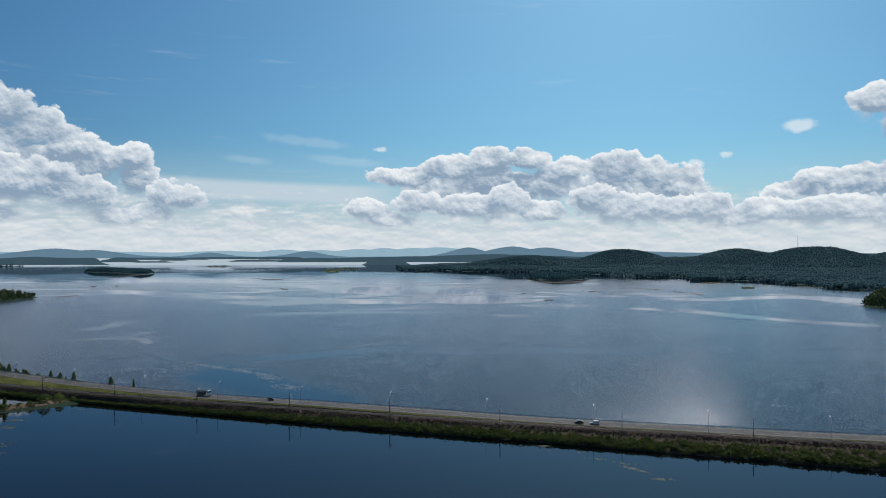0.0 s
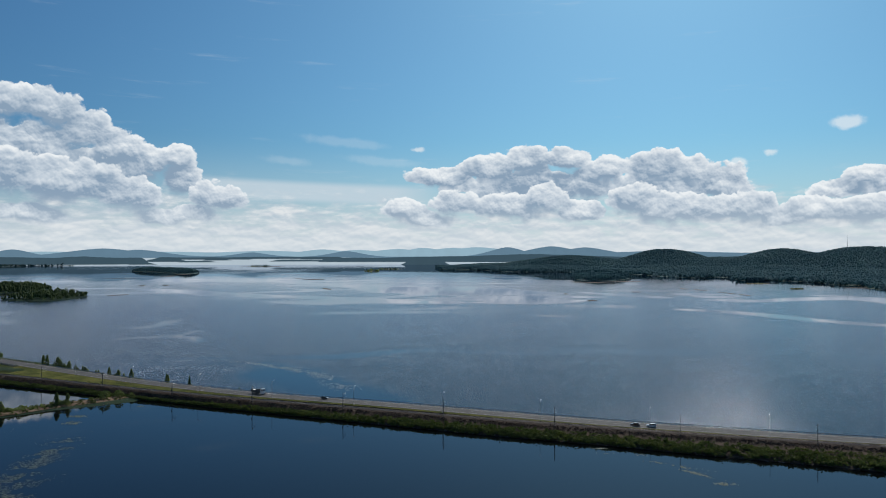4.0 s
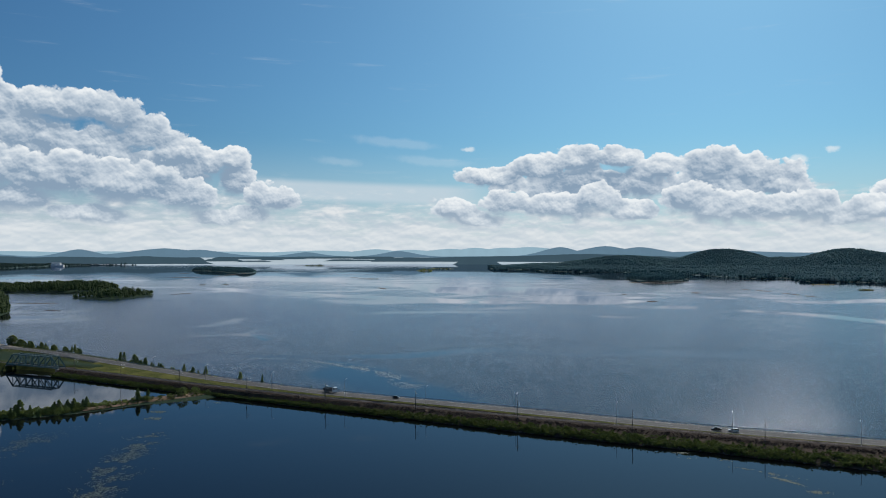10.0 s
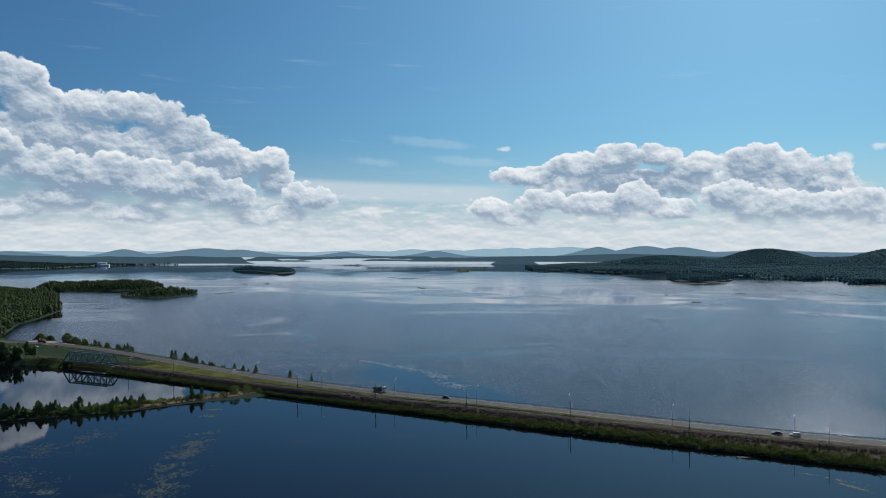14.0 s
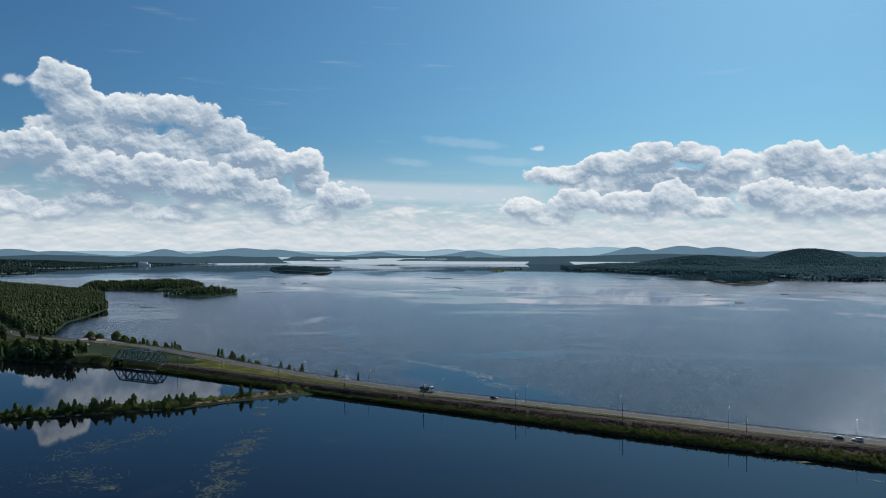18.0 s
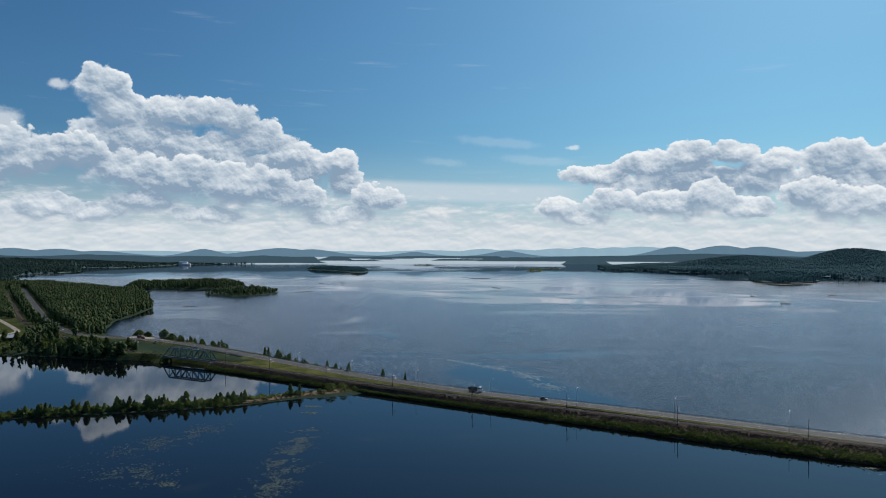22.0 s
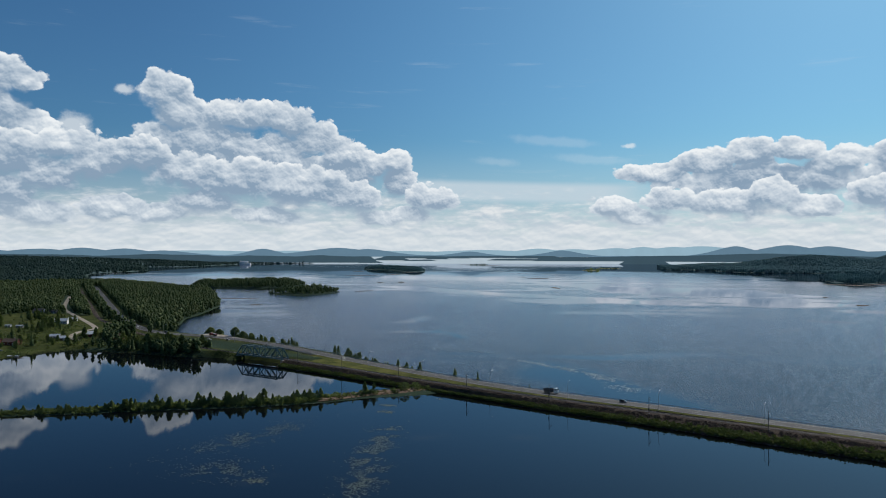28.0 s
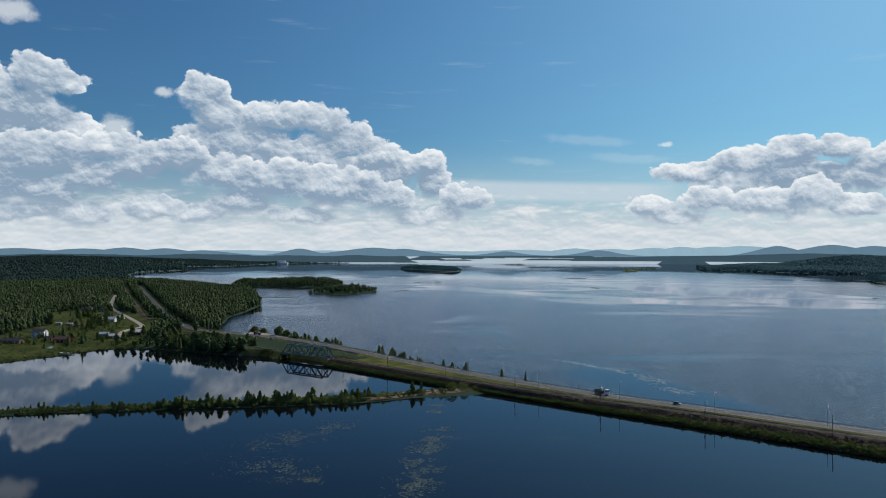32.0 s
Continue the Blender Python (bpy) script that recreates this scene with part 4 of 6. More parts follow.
for sd_ in (-HALF, HALF):
    part("bottom_chord", box(B(), (br_len, 0.6, 1.0), (br_len / 2, sd_, 0.1)), M_TRUSS, bridge)
    part("top_chord", box(B(), (br_len - 2 * step_ + 0.5, 0.65, 0.75), (br_len / 2, sd_, TALL)), M_TRUSS, bridge)
    part("end_post", tube(B(), (0, sd_, 0), (step_, sd_, TALL), 0.6, sides=4), M_TRUSS, bridge)
    part("end_post", tube(B(), (br_len, sd_, 0), (br_len - step_, sd_, TALL), 0.6, sides=4), M_TRUSS, bridge)
    for i in range(1, PANELS):
        part("vertical", box(B(), (0.38, 0.38, TALL), (i * step_, sd_, TALL / 2)), M_TRUSS, bridge)
        if i < PANELS - 1:
            lo, hi = (i + 1, i) if i < PANELS / 2 else (i, i + 1)
            part("diagonal", tube(B(), (lo * step_, sd_, 0.2), (hi * step_, sd_, TALL - 0.2), 0.4, sides=4), M_TRUSS, bridge)
for i in range(0, PANELS + 1):
    part("floor_beam", box(B(), (0.4, 2 * HALF, 0.6), (i * step_, 0, -0.25)), M_TRUSS, bridge)
    if 1 <= i < PANELS:
        part("top_strut", box(B(), (0.3, 2 * HALF, 0.3), (i * step_, 0, TALL + 0.05)), M_TRUSS, bridge)
    if 1 <= i < PANELS - 1:
        for q in (1, -1):
            part("sway_brace", tube(B(), (i * step_, -q * HALF, TALL + 0.1), ((i + 1) * step_, q * HALF, TALL + 0.1), 0.09, sides=4), M_TRUSS, bridge)
for yy in (-1.0, 1.0):
    part("stringer", box(B(), (br_len, 0.3, 0.5), (br_len / 2, yy, -0.35)), M_TRUSS, bridge)
for end, ln in ((-1.5, 5.0), (br_len + 1.5, 5.0)):
    ab = part("bridge_abutment", box(B(), (ln, 9.0, 6.0), (end, 0, -3.6), bevel=0.15), M_CONCRETE, None)
    ab.matrix_basis = bridge.matrix_basis.copy()
    tagged(ab, "stained concrete abutment under the railway bridge", "abutment", kind="structure")

# road bridge: deck, parapets and piers
RB_A, RB_B = Vector((-402, 545.5, 4.75)), Vector((-330, 508.0, 3.85))
rb_len = (RB_B - RB_A).length
rb = thing("road_bridge", Matrix.Translation(RB_A) @ (RB_B - RB_A).to_track_quat("X", "Z").to_matrix().to_4x4(), "grey concrete road bridge with steel railings over the strait", "bridge")
part("deck", box(B(), (rb_len, 12.6, 0.9), (rb_len / 2, 0, -0.62), bevel=0.06), M_CONCRETE, rb)
for sd_ in (-6.1, 6.1):
    part("edge_beam", box(B(), (rb_len, 0.35, 0.5), (rb_len / 2, sd_, 0.0)), M_CONCRETE, rb)
    part("handrail", tube(B(), (0, sd_, 1.15), (rb_len, sd_, 1.15), 0.07, sides=6), M_STEEL, rb)
    part("handrail", tube(B(), (0, sd_, 0.7), (rb_len, sd_, 0.7), 0.05, sides=6), M_STEEL, rb)
    first = part("railing_post", box(B(), (0.1, 0.1, 1.2), (0, 0, 0.6)), M_STEEL, rb, at=Matrix.Translation((0.5, sd_, 0)))
    for i in range(1, int(rb_len / 2.5)):
        again(first, rb, Matrix.Translation((0.5 + 2.5 * i, sd_, 0)))
for i in (0.3, 0.7):
    part("pier", box(B(), (1.2, 9.5, 6), (rb_len * i, 0, -4.0), bevel=0.1), M_CONCRETE, rb)

# catenary masts along the track
def catenary_mast(m, lab, crate):
    th = thing("catenary_mast", m, lab, "mast", "masts along the railway")
    part("pole", box(tube(B(), (0, 0, 0), (0, 0, 9.0), 0.17, 0.12, 6), (0.7, 0.7, 0.6), (0, 0, 0.1)), M_DARKSTEEL, th)
    part("bracket", tube(tube(B(), (0, 0, 7.9), (0, 3.4, 7.2), 0.06, sides=6), (0, 0, 6.4), (0, 3.2, 7.2), 0.05, sides=6), M_STEEL, th)
    part("insulator", tube(B(), (0, 0.35, 7.83), (0, 1.1, 7.67), 0.14, sides=8), M_PORCELAIN, th)
    part("registration_arm", tube(B(), (0, 0.8, 6.0), (0, 3.6, 6.0), 0.05, sides=6), M_LAMP, th)
    if crate:
        part("equipment_box", box(B(), (0.5, 0.4, 1.2), (0, -0.25, 2.6), bevel=0.04), M_DARKSTEEL, th, "dark equipment box")
    return th


masts = {}
for n_, x_ in enumerate((-329, -285, -235, -184, -132, -79, -26, 27, 81, 135, 190, 245)):
    y_ = along(RAIL, np.array([float(x_)]))[0] - 4.0
    crate = x_ in (-132, -79, 27, -184)
    turn = math.atan2(along(RAIL, np.array([x_ + 4.0]))[0] - along(RAIL, np.array([x_ - 4.0]))[0], 8)
    m = pose(x_, y_, 3.45, 0, 0, math.degrees(turn))
    if crate in masts:
        copy_thing(masts[crate], m)
    else:
        masts[crate] = catenary_mast(m, "dark steel railway mast with bracket arm" + (" and equipment box" if crate else ""), crate)


def street_lamp(m):
    th = thing("street_lamp", m, "tall slim grey steel street lamp beside the road", "street lamp", "lamps along the road")
    part("pole", tube(B(), (0, 0, 0), (0, 0, 9.6), 0.11, 0.07, 8), M_STEEL, th)
    part("base", tube(B(), (0, 0, -0.3), (0, 0, 0.5), 0.2, 0.18, 8), M_STEEL, th)
    part("arm", tube(B(), (0, 0, 9.55), (0, 1.7, 10.1), 0.06, 0.05, 6), M_STEEL, th)
    head = part("lamp_head", box(B(), (0.34, 0.95, 0.16), (0, 2.0, 10.16), (8, 0, 0), bevel=0.05), M_LAMP, th, "pale lamp head")
    return th


lamp = None
for x_ in (-274, -224, -172, -123, -75, -27, 21, 70, 119, 168, 217, 266):
    y_ = along(ROAD, np.array([float(x_)]))[0] - 6.6
    turn = math.atan2(along(ROAD, np.array([x_ + 4.0]))[0] - along(ROAD, np.array([x_ - 4.0]))[0], 8)
    m = pose(x_, y_, 3.5, 0, 0, math.degrees(turn))
    lamp = copy_thing(lamp, m) if lamp else street_lamp(m)
lamp_w = [(-395, 534), (-440, 552), (-480, 563), (-530, 569), (-585, 590), (-640, 634), (-690, 678)]
for x_, y_ in lamp_w:
    copy_thing(lamp, pose(x_, y_ - 1.5, zat(x_, y_) + 0.1, 0, 0, -30))

# guard rails on the lake side of the road
def guardrail(line, offset, level, label, step=4.0):
    d = np.gradient(line, axis=0)
    nrm = np.stack([-d[:, 1], d[:, 0]], 1) / np.linalg.norm(d, axis=1)[:, None]
    c = line + nrm * offset
    th = thing("guardrail", Matrix.Translation((0, 0, 0)), label, "guardrail", kind="structure")
    v = np.concatenate([np.column_stack([c + nrm * o, level + r]) for o, r in ((0.05, 0.5), (0.0, 0.56), (0.06, 0.66), (0.0, 0.76), (0.05, 0.82), (0.09, 0.66))])
    bar = new("rail", mesh_from("rail", v, grid_faces(len(c), 6), M_STEEL))
    bar.parent = th
    px, py, ph = at_arc(c, step, 1.0)
    pl = np.interp(px, *zip(*sorted(zip(c[:, 0], level))))
    first = None
    for x_, y_, z_, h_ in zip(px, py, pl, ph):
        m = pose(x_, y_, z_ - 0.1, 0, 0, math.degrees(h_))
        if first is None:
            first = part("post", box(B(), (0.12, 0.16, 0.95), (0, 0, 0.4)), M_STEEL, th, at=m)
        else:
            again(first, th, m)


k = (ROAD[:, 0] > -328) & (ROAD[:, 0] < 300)
guardrail(ROAD[k], -5.9, road_z[k] - 0.15, "galvanised steel guardrail on posts along the lakeside verge", 2.5)
# paint lines
for off, nm in ((-3.7, "edge line"), (3.7, "edge line")):
    v, f = ribbon(ROAD + 0, 0.09, road_z + 0.006)
    d = np.gradient(ROAD, axis=0)
    nrm = np.stack([-d[:, 1], d[:, 0]], 1) / np.linalg.norm(d, axis=1)[:, None]
    n_ = len(ROAD)
    v[:n_, :2] += nrm * off
    v[n_:, :2] += nrm * off
    tagged(new("road_marking", mesh_from("road_marking", v, f, M_PAINT)), "thin white painted line along the road edge", "road marking", kind="structure")
lx, ly, lh = at_arc(ROAD, 12.0)
tagged(new("road_marking", mesh_from("road_marking", *many_boxes(lx, ly, np.interp(-lx, [300, 400], [3.95, 4.9]) - 0.02, lh, (1.5, 0.07, 0.027)), M_PAINT)), "short white dashes down the middle of the road", "road marking", kind="structure")
# verges
k = (ROAD[:, 0] > -335)
rows_mesh("verge", ROAD[k], [(5.3, 0.0), (6.4, -0.2), (7.4, -0.25)], road_z[k] - 0.02, M_VERGE, "dry yellow-green grass verge between road and railway", category="verge")
rows_mesh("verge", ROAD[k], [(-5.3, 0.0), (-6.2, -0.12), (-7.2, -0.7)], road_z[k] - 0.02, M_GRAVEL, "pale gravel shoulder on the lake side", category="verge")
k = (ROAD[:, 0] < -205) & (ROAD[:, 0] > -332)
kr = (RAIL[:, 0] < -215) & (RAIL[:, 0] > -336)
gap_x = np.arange(-336, -120, 3.0)
ya, yb = along(RAIL, gap_x) + 3.6, along(ROAD, gap_x) - 6.0
v = np.concatenate([np.stack([gap_x, ya + (yb - ya) * u, 0 * gap_x + 3.62 + 0.2 * u], 1) for u in (0, 0.3, 0.7, 1.0)])
tagged(new("verge", mesh_from("verge", v, grid_faces(len(gap_x), 4), M_VERGE)), "broad yellow-green grass strip between railway and road", "verge", kind="structure")

# dirt road through the village and the gravel lay-by
DZ = level(DIRT[:, 0], DIRT[:, 1]) + 0.12
rows_mesh("dirt_road", DIRT, [(-2.8, -0.15), (-2.3, 0.08), (2.3, 0.08), (2.8, -0.15)], DZ, M_GRAVEL, "pale winding gravel road through the village", category="road")

# ---- plants ----
def leaf_clumps(r, centres, size, flat_=0.75):
    """Ragged tufts of leaves round given centres: crossing kites."""
    v, f = [], []
    for c in centres:
        k = len(v)
        s = size * r.uniform(0.6, 1.35)
        turn = Euler([r.uniform(0, 6.28) for _ in range(3)]).to_matrix()
        for p in ((1, 0, 0.15), (0.1, 0.6, -0.1), (-1, 0.1, 0.1), (0, -0.7, 0), (0.1, 0.1, 0.9), (0, 0.1, -0.8)):
            q = turn @ Vector(p) * s
            v.append((c[0] + q.x, c[1] + q.y, c[2] + q.z * flat_))
        f += [(k, k + 1, k + 2), (k, k + 2, k + 3), (k + 4, k + 1, k + 5), (k + 4, k + 5, k + 3)]
    return np.array(v), np.array(f)


def broad_crown(seed, tall=8.0, wide=2.2, low=0.22, tufts=120, full=False):
    r = np.random.default_rng(seed)
    cs = []
    for _ in range(tufts):
        u = r.uniform(0, 1)
        z = low + (1 - low) * u
        shape = math.sin(math.pi * min(1, 0.12 + 0.86 * u)) ** 0.7 if full else min(1, 3 * (u + 0.12)) * (1 - u) ** 0.6
        rad = wide * shape * math.sqrt(r.uniform(0.1, 1))
        a = r.uniform(0, 6.28)
        lobe = 1 + 0.28 * math.sin(3 * a + seed) * math.sin(7 * u + seed)
        cs.append((rad * lobe * math.cos(a), rad * lobe * math.sin(a), z * tall * 0.96))
    return leaf_clumps(r, cs, 0.15 * tall ** 0.5 * wide ** 0.5)


def spruce_crown(seed, tall=10.0, wide=1.8):
    r = np.random.default_rng(seed)
    v, f = [], []
    whorls = 13
    for w in range(whorls):
        u = w / (whorls - 1)
        z = tall * (0.07 + 0.9 * u)
        rad = wide * (1 - u) ** 0.85 + 0.12
        n = 9 - int(4 * u)
        for b in range(n):
            a = 2 * math.pi * (b + r.uniform(-0.3, 0.3)) / n + w * 0.7
            l = rad * r.uniform(0.65, 1.2)
            c, s = math.cos(a), math.sin(a)
            k = len(v)
            droop = l * r.uniform(0.25, 0.5)
            wd = l * 0.34
            v += [(0, 0, z + 0.55), (c * l * 0.6 - s * wd, s * l * 0.6 + c * wd, z - droop * 0.6), (c * l, s * l, z - droop), (c * l * 0.6 + s * wd, s * l * 0.6 - c * wd, z - droop * 0.6)]
            f += [(k, k + 1, k + 2), (k, k + 2, k + 3)]
    k = len(v)
    v += [(0.12, 0, tall * 0.93), (-0.1, 0.1, tall * 0.93), (0, -0.12, tall * 0.93), (0, 0, tall * 1.02)]
    f += [(k, k + 1, k + 3), (k + 1, k + 2, k + 3), (k + 2, k, k + 3)]
    return np.array(v), np.array(f)


def make_tree(name, m, crown, tall, radius, mt, label, group, limbs=5, seed=0):
    th = thing(name, m, label, "tree" if "bush" not in name else "bush", group)
    r = random.Random(seed)
    bm = tube(B(), (0, 0, -0.4), (0, 0, tall * 0.8), radius, radius * 0.25, 6)
    for _ in range(limbs):
        z = tall * r.uniform(0.25, 0.65)
        a = r.uniform(0, 6.28)
        tube(bm, (0, 0, z), (math.cos(a) * tall * 0.13, math.sin(a) * tall * 0.13, z + tall * 0.14), radius * 0.3, radius * 0.1, 4)
    part("trunk", bm, M_TRUNK, th)
    c = new("crown", mesh_from("crown", *crown, mt))
    c.parent = th
    return th


class Stock:
    """One of each tree is built and then copied."""

    def __init__(self, builders):
        self.builders, self.made = builders, {}

    def plant(self, kind, x, y, scale=1.0, z=None):
        m = pose(x, y, (zat(x, y) if z is None else z) - 0.1, 0, 0, random.uniform(0, 360))
        if kind in self.made:
            ob = copy_thing(self.made[kind], m)
        else:
            ob = self.made[kind] = self.builders[kind](m)
        s = scale * random.uniform(0.85, 1.15)
        ob.scale = (s * random.uniform(0.9, 1.15), s * random.uniform(0.9, 1.15), s)
        return ob


G1 = "trees by the water"
STOCK = Stock({
    "birch": lambda m: make_tree("birch_tree", m, broad_crown(3, 8, 2.0, 0.12, 190), 8, 0.14, M_BROAD, "slender young green birch tree on the bank", G1, seed=1),
    "alder": lambda m: make_tree("alder_tree", m, broad_crown(7, 6.5, 2.3, 0.05, 190), 6.5, 0.15, M_BROAD, "leafy green alder tree beside the water", G1, seed=2),
    "willow": lambda m: make_tree("willow_bush", m, broad_crown(9, 3.0, 1.9, 0.02, 120, True), 3.0, 0.1, M_BROAD, "low spreading green willow bush on the bank", "bushes by the water", seed=3),
    "aspen": lambda m: make_tree("aspen_tree", m, broad_crown(12, 12, 3.3, 0.1, 330), 12, 0.22, M_BROAD, "tall full green aspen tree", G1, seed=4),
    "spruce": lambda m: make_tree("spruce_tree", m, spruce_crown(5, 11, 2.1), 11, 0.17, M_CONIFER, "dark green pointed spruce tree", G1, limbs=0),
    "sapling": lambda m: make_tree("spruce_tree", m, spruce_crown(6, 6.5, 1.5), 6.5, 0.12, M_CONIFER, "small dark green spruce by the road", G1, limbs=0),
    "round": lambda m: make_tree("willow_tree", m, broad_crown(15, 8.5, 4.4, 0.06, 420, True), 8.5, 0.3, M_BROAD, "large round dark green willow beside the lay-by", G1, seed=5),
})


def spit_at(u, off):
    """A place along the spit, u from the causeway out, off across it."""
    i = u * (len(SPIT) - 1)
    a = int(min(i, len(SPIT) - 2))
    p, d = SPIT[a] + (SPIT[a + 1] - SPIT[a]) * (i - a), SPIT[a + 1] - SPIT[a]
    n = np.array([-d[1], d[0]]) / np.linalg.norm(d)
    return p + n * off


random.seed(11)
for i in range(640):
    x_, y_ = SPIT[0] * 0
    u = random.uniform(0.06, 0.93)
    p = spit_at(u, random.uniform(-4, 4) if u > 0.25 else random.uniform(-8, 8))
    x_, y_ = p
    if x_ > -262 and random.random() < 0.86:
        continue
    dense = 1.0 if -345 < x_ < -262 else 0.7
    if random.random() > dense:
        continue
    kind = random.choices(["birch", "alder", "willow", "sapling"], [2, 6, 6, 0.2])[0]
    low = 0.62 if x_ < -350 else 1.0
    STOCK.plant(kind, x_, y_, low * (random.choice([0.35, 0.45, 0.55, 0.65, 0.8]) if kind != "willow" else random.uniform(0.5, 1.0)))
for x_, y_, s_ in ((-303, 347, 1.25), (-268, 363, 1.1), (-283, 353, 1.2), (-258, 372, 1.15), (-330, 323, 1.2), (-240, 392, 0.9), (-236, 396, 0.8), (-312, 334, 1.1), (-291, 345, 1.0)):
    STOCK.plant("alder" if s_ > 1.05 else "birch", x_, y_, s_ * 0.9)
for x_, y_, s_ in ((-222, 409, 1.5), (-216, 414, 1.3), (-226, 402, 1.0), (-210, 417, 0.9), (-219, 418, 1.2)):
    STOCK.plant("willow", x_, y_, s_)
# lakeside row by the road
for x_ in np.concatenate([np.linspace(-322, -225, 38), [-186, -172, -204, -150]]):
    y_ = along(ROAD, np.array([x_]))[0] + random.uniform(8.6, 11.0)
    big = random.random()
    kind = random.choice(["alder", "birch", "willow", "sapling", "alder"])
    s_ = random.choice([0.35, 0.45, 0.6, 0.8])
    if x_ in (-186, -172, -204, -150):
        s_ = {-186: 1.0, -172: 0.35, -204: 0.95, -150: 0.5}[int(x_)]
        kind = "sapling"
    STOCK.plant(kind, x_, y_, s_, z=2.2)
for x_, y_, s_, k_ in ((-327, 522, 0.9, "birch"), (-323, 520, 1.0, "birch"), (-312, 515, 1.05, "alder"), (-300, 508, 0.9, "alder"), (-308, 512, 0.7, "birch"), (-205, 455, 0.8, "birch")):
    STOCK.plant(k_, x_, y_, s_, z=2.0)
# bank trees left of the bridge, in front of the road
for i in range(190):
    x_, y_ = random.uniform(-520, -436), 0
    y_ = random.uniform(492, 520)
    if sdist(LAND["west"], np.array([x_]), np.array([y_]))[0] < 1.5 or pdist(RAIL, np.array([x_]), np.array([y_]))[0] < 7:
        continue
    STOCK.plant(random.choice(["aspen", "aspen", "alder", "birch", "spruce"]), x_, y_, random.uniform(0.65, 1.05))
for x_, y_, s_ in ((-500, 598, 0.95), (-487, 594, 0.75), (-463, 585, 1.05), (-452, 580, 0.85), (-494, 600, 0.5)):
    STOCK.plant("round", x_, y_, s_)
for i in range(62):
    x_ = random.uniform(-452, -372)
    STOCK.plant(random.choice(["alder", "willow", "birch", "alder"]), x_, along(ROAD, np.array([x_]))[0] + random.uniform(10, 20), random.uniform(0.4, 0.85))
# village trees and shrubs
for i in range(340):
    x_, y_ = random.uniform(-860, -545), random.uniform(420, 720)
    a_ = np.array([x_]), np.array([y_])
    if sdist(MEADOW, *a_)[0] < 1 or sdist(LAND["west"], *a_)[0] < 6 or not clear_of_ways(*a_)[0]:
        continue
    if random.random() < 0.45 and y_ < 560:
        continue
    STOCK.plant(random.choice(["birch", "alder", "willow", "willow", "willow", "alder", "spruce", "aspen"]), x_, y_, random.uniform(0.45, 1.05))
for x_, y_, s_ in ((-592, 478, 1.35), (-640, 500, 1.3), (-626, 470, 1.0), (-662, 470, 1.2), (-597, 500, 0.7), (-618, 452, 0.75), (-690, 560, 1.0)):
    STOCK.plant("spruce", x_, y_, s_)

# bushes, scrub, stones and reeds along the banks
def tufts_mesh(name, xs, ys, zs, sizes, mt, label, category, seed, per=7, leaf=0.5):
    r = np.random.default_rng(seed)
    vs, fs, k = [], [], 0
    bank = []
    for q in range(10):
        c = r.normal(0, 0.42, (per, 3)) * (1, 1, 0.55) + (0, 0, 0.62)
        bank.append(leaf_clumps(r, c, leaf))
    pick = r.integers(0, 10, len(xs))
    turn = r.uniform(0, 6.28, len(xs))
    for q, (tv, tf) in enumerate(bank):
        i = np.nonzero(pick == q)[0]
        if not len(i):
            continue
        c, s = np.cos(turn[i])[:, None], np.sin(turn[i])[:, None]
        sz = sizes[i][:, None]
        vs.append(np.stack([xs[i][:, None] + sz * (tv[:, 0] * c - tv[:, 1] * s), ys[i][:, None] + sz * (tv[:, 0] * s + tv[:, 1] * c), zs[i][:, None] + sz * tv[:, 2]], 2).reshape(-1, 3))
        fs.append((tf[None] + (k + np.arange(len(i)) * len(tv))[:, None, None]).reshape(-1, 3))
        k += len(i) * len(tv)
    return tagged(new(name, mesh_from(name, np.concatenate(vs), np.concatenate(fs), mt)), label, category, kind="stuff")


r_ = np.random.default_rng(8)
def bank_level(x, y):
    """Height of the causeway's surface."""
    a, b, c = along(SHORE, x), along(RAIL, x), along(ROAD, x)
    out = np.zeros(x.shape)
    for i in range(len(x)):
        out[i] = np.interp(y[i], [a[i] - 1.5, a[i], a[i] + 3, b[i] - 5.5, b[i] - 3.2], [-1, 0, 1.2, 3.2, 3.6])
    return out


us_ = r_.uniform(0.1, 0.94, 1500)
sp_ = np.array([spit_at(u, o) for u, o in zip(us_, r_.normal(0, 2.2, len(us_)))])
k = (sp_[:, 0] < -262) | (r_.random(len(us_)) < 0.3)
tufts_mesh("spit_bushes", sp_[k, 0], sp_[k, 1], np.array([zat(x, y) for x, y in sp_[k]]) - 0.2, r_.uniform(1.0, 2.2, k.sum()) * np.where(sp_[k, 0] < -350, 0.6, 1.0), M_BROAD, "low dense green willow scrub along the spit", "bushes", 13)
n_ = 7200
bx_ = r_.uniform(-342, 300, n_)
u_ = r_.beta(1.1, 1.5, n_)
by_ = along(SHORE, bx_) + 0.2 + u_ * (along(RAIL, bx_) - 8.5 - along(SHORE, bx_))
thick = fractal(bx_, by_ * 0, 14, 1, 77)
k = r_.random(n_) < 0.62 + 0.8 * (thick - 0.3)
tufts_mesh("bank_bushes", bx_[k], by_[k], bank_level(bx_[k], by_[k]) - 0.2, (0.5 + 1.1 * r_.random(k.sum()) ** 1.5) * (1.25 - 0.5 * u_[k]), M_BUSH, "dense green willow bushes along the causeway bank", "bushes", 3, 24, 0.3)
n_ = 6500
bx_ = r_.uniform(-342, 300, n_)
by_ = along(RAIL, bx_) - r_.uniform(3.3, 8.0, n_)
tufts_mesh("bank_scrub", bx_, by_, bank_level(bx_, by_) - 0.1, r_.uniform(0.25, 0.7, n_), M_SCRUB, "low brown heathy scrub on the embankment slope", "scrub", 5, 5)
n_ = 900
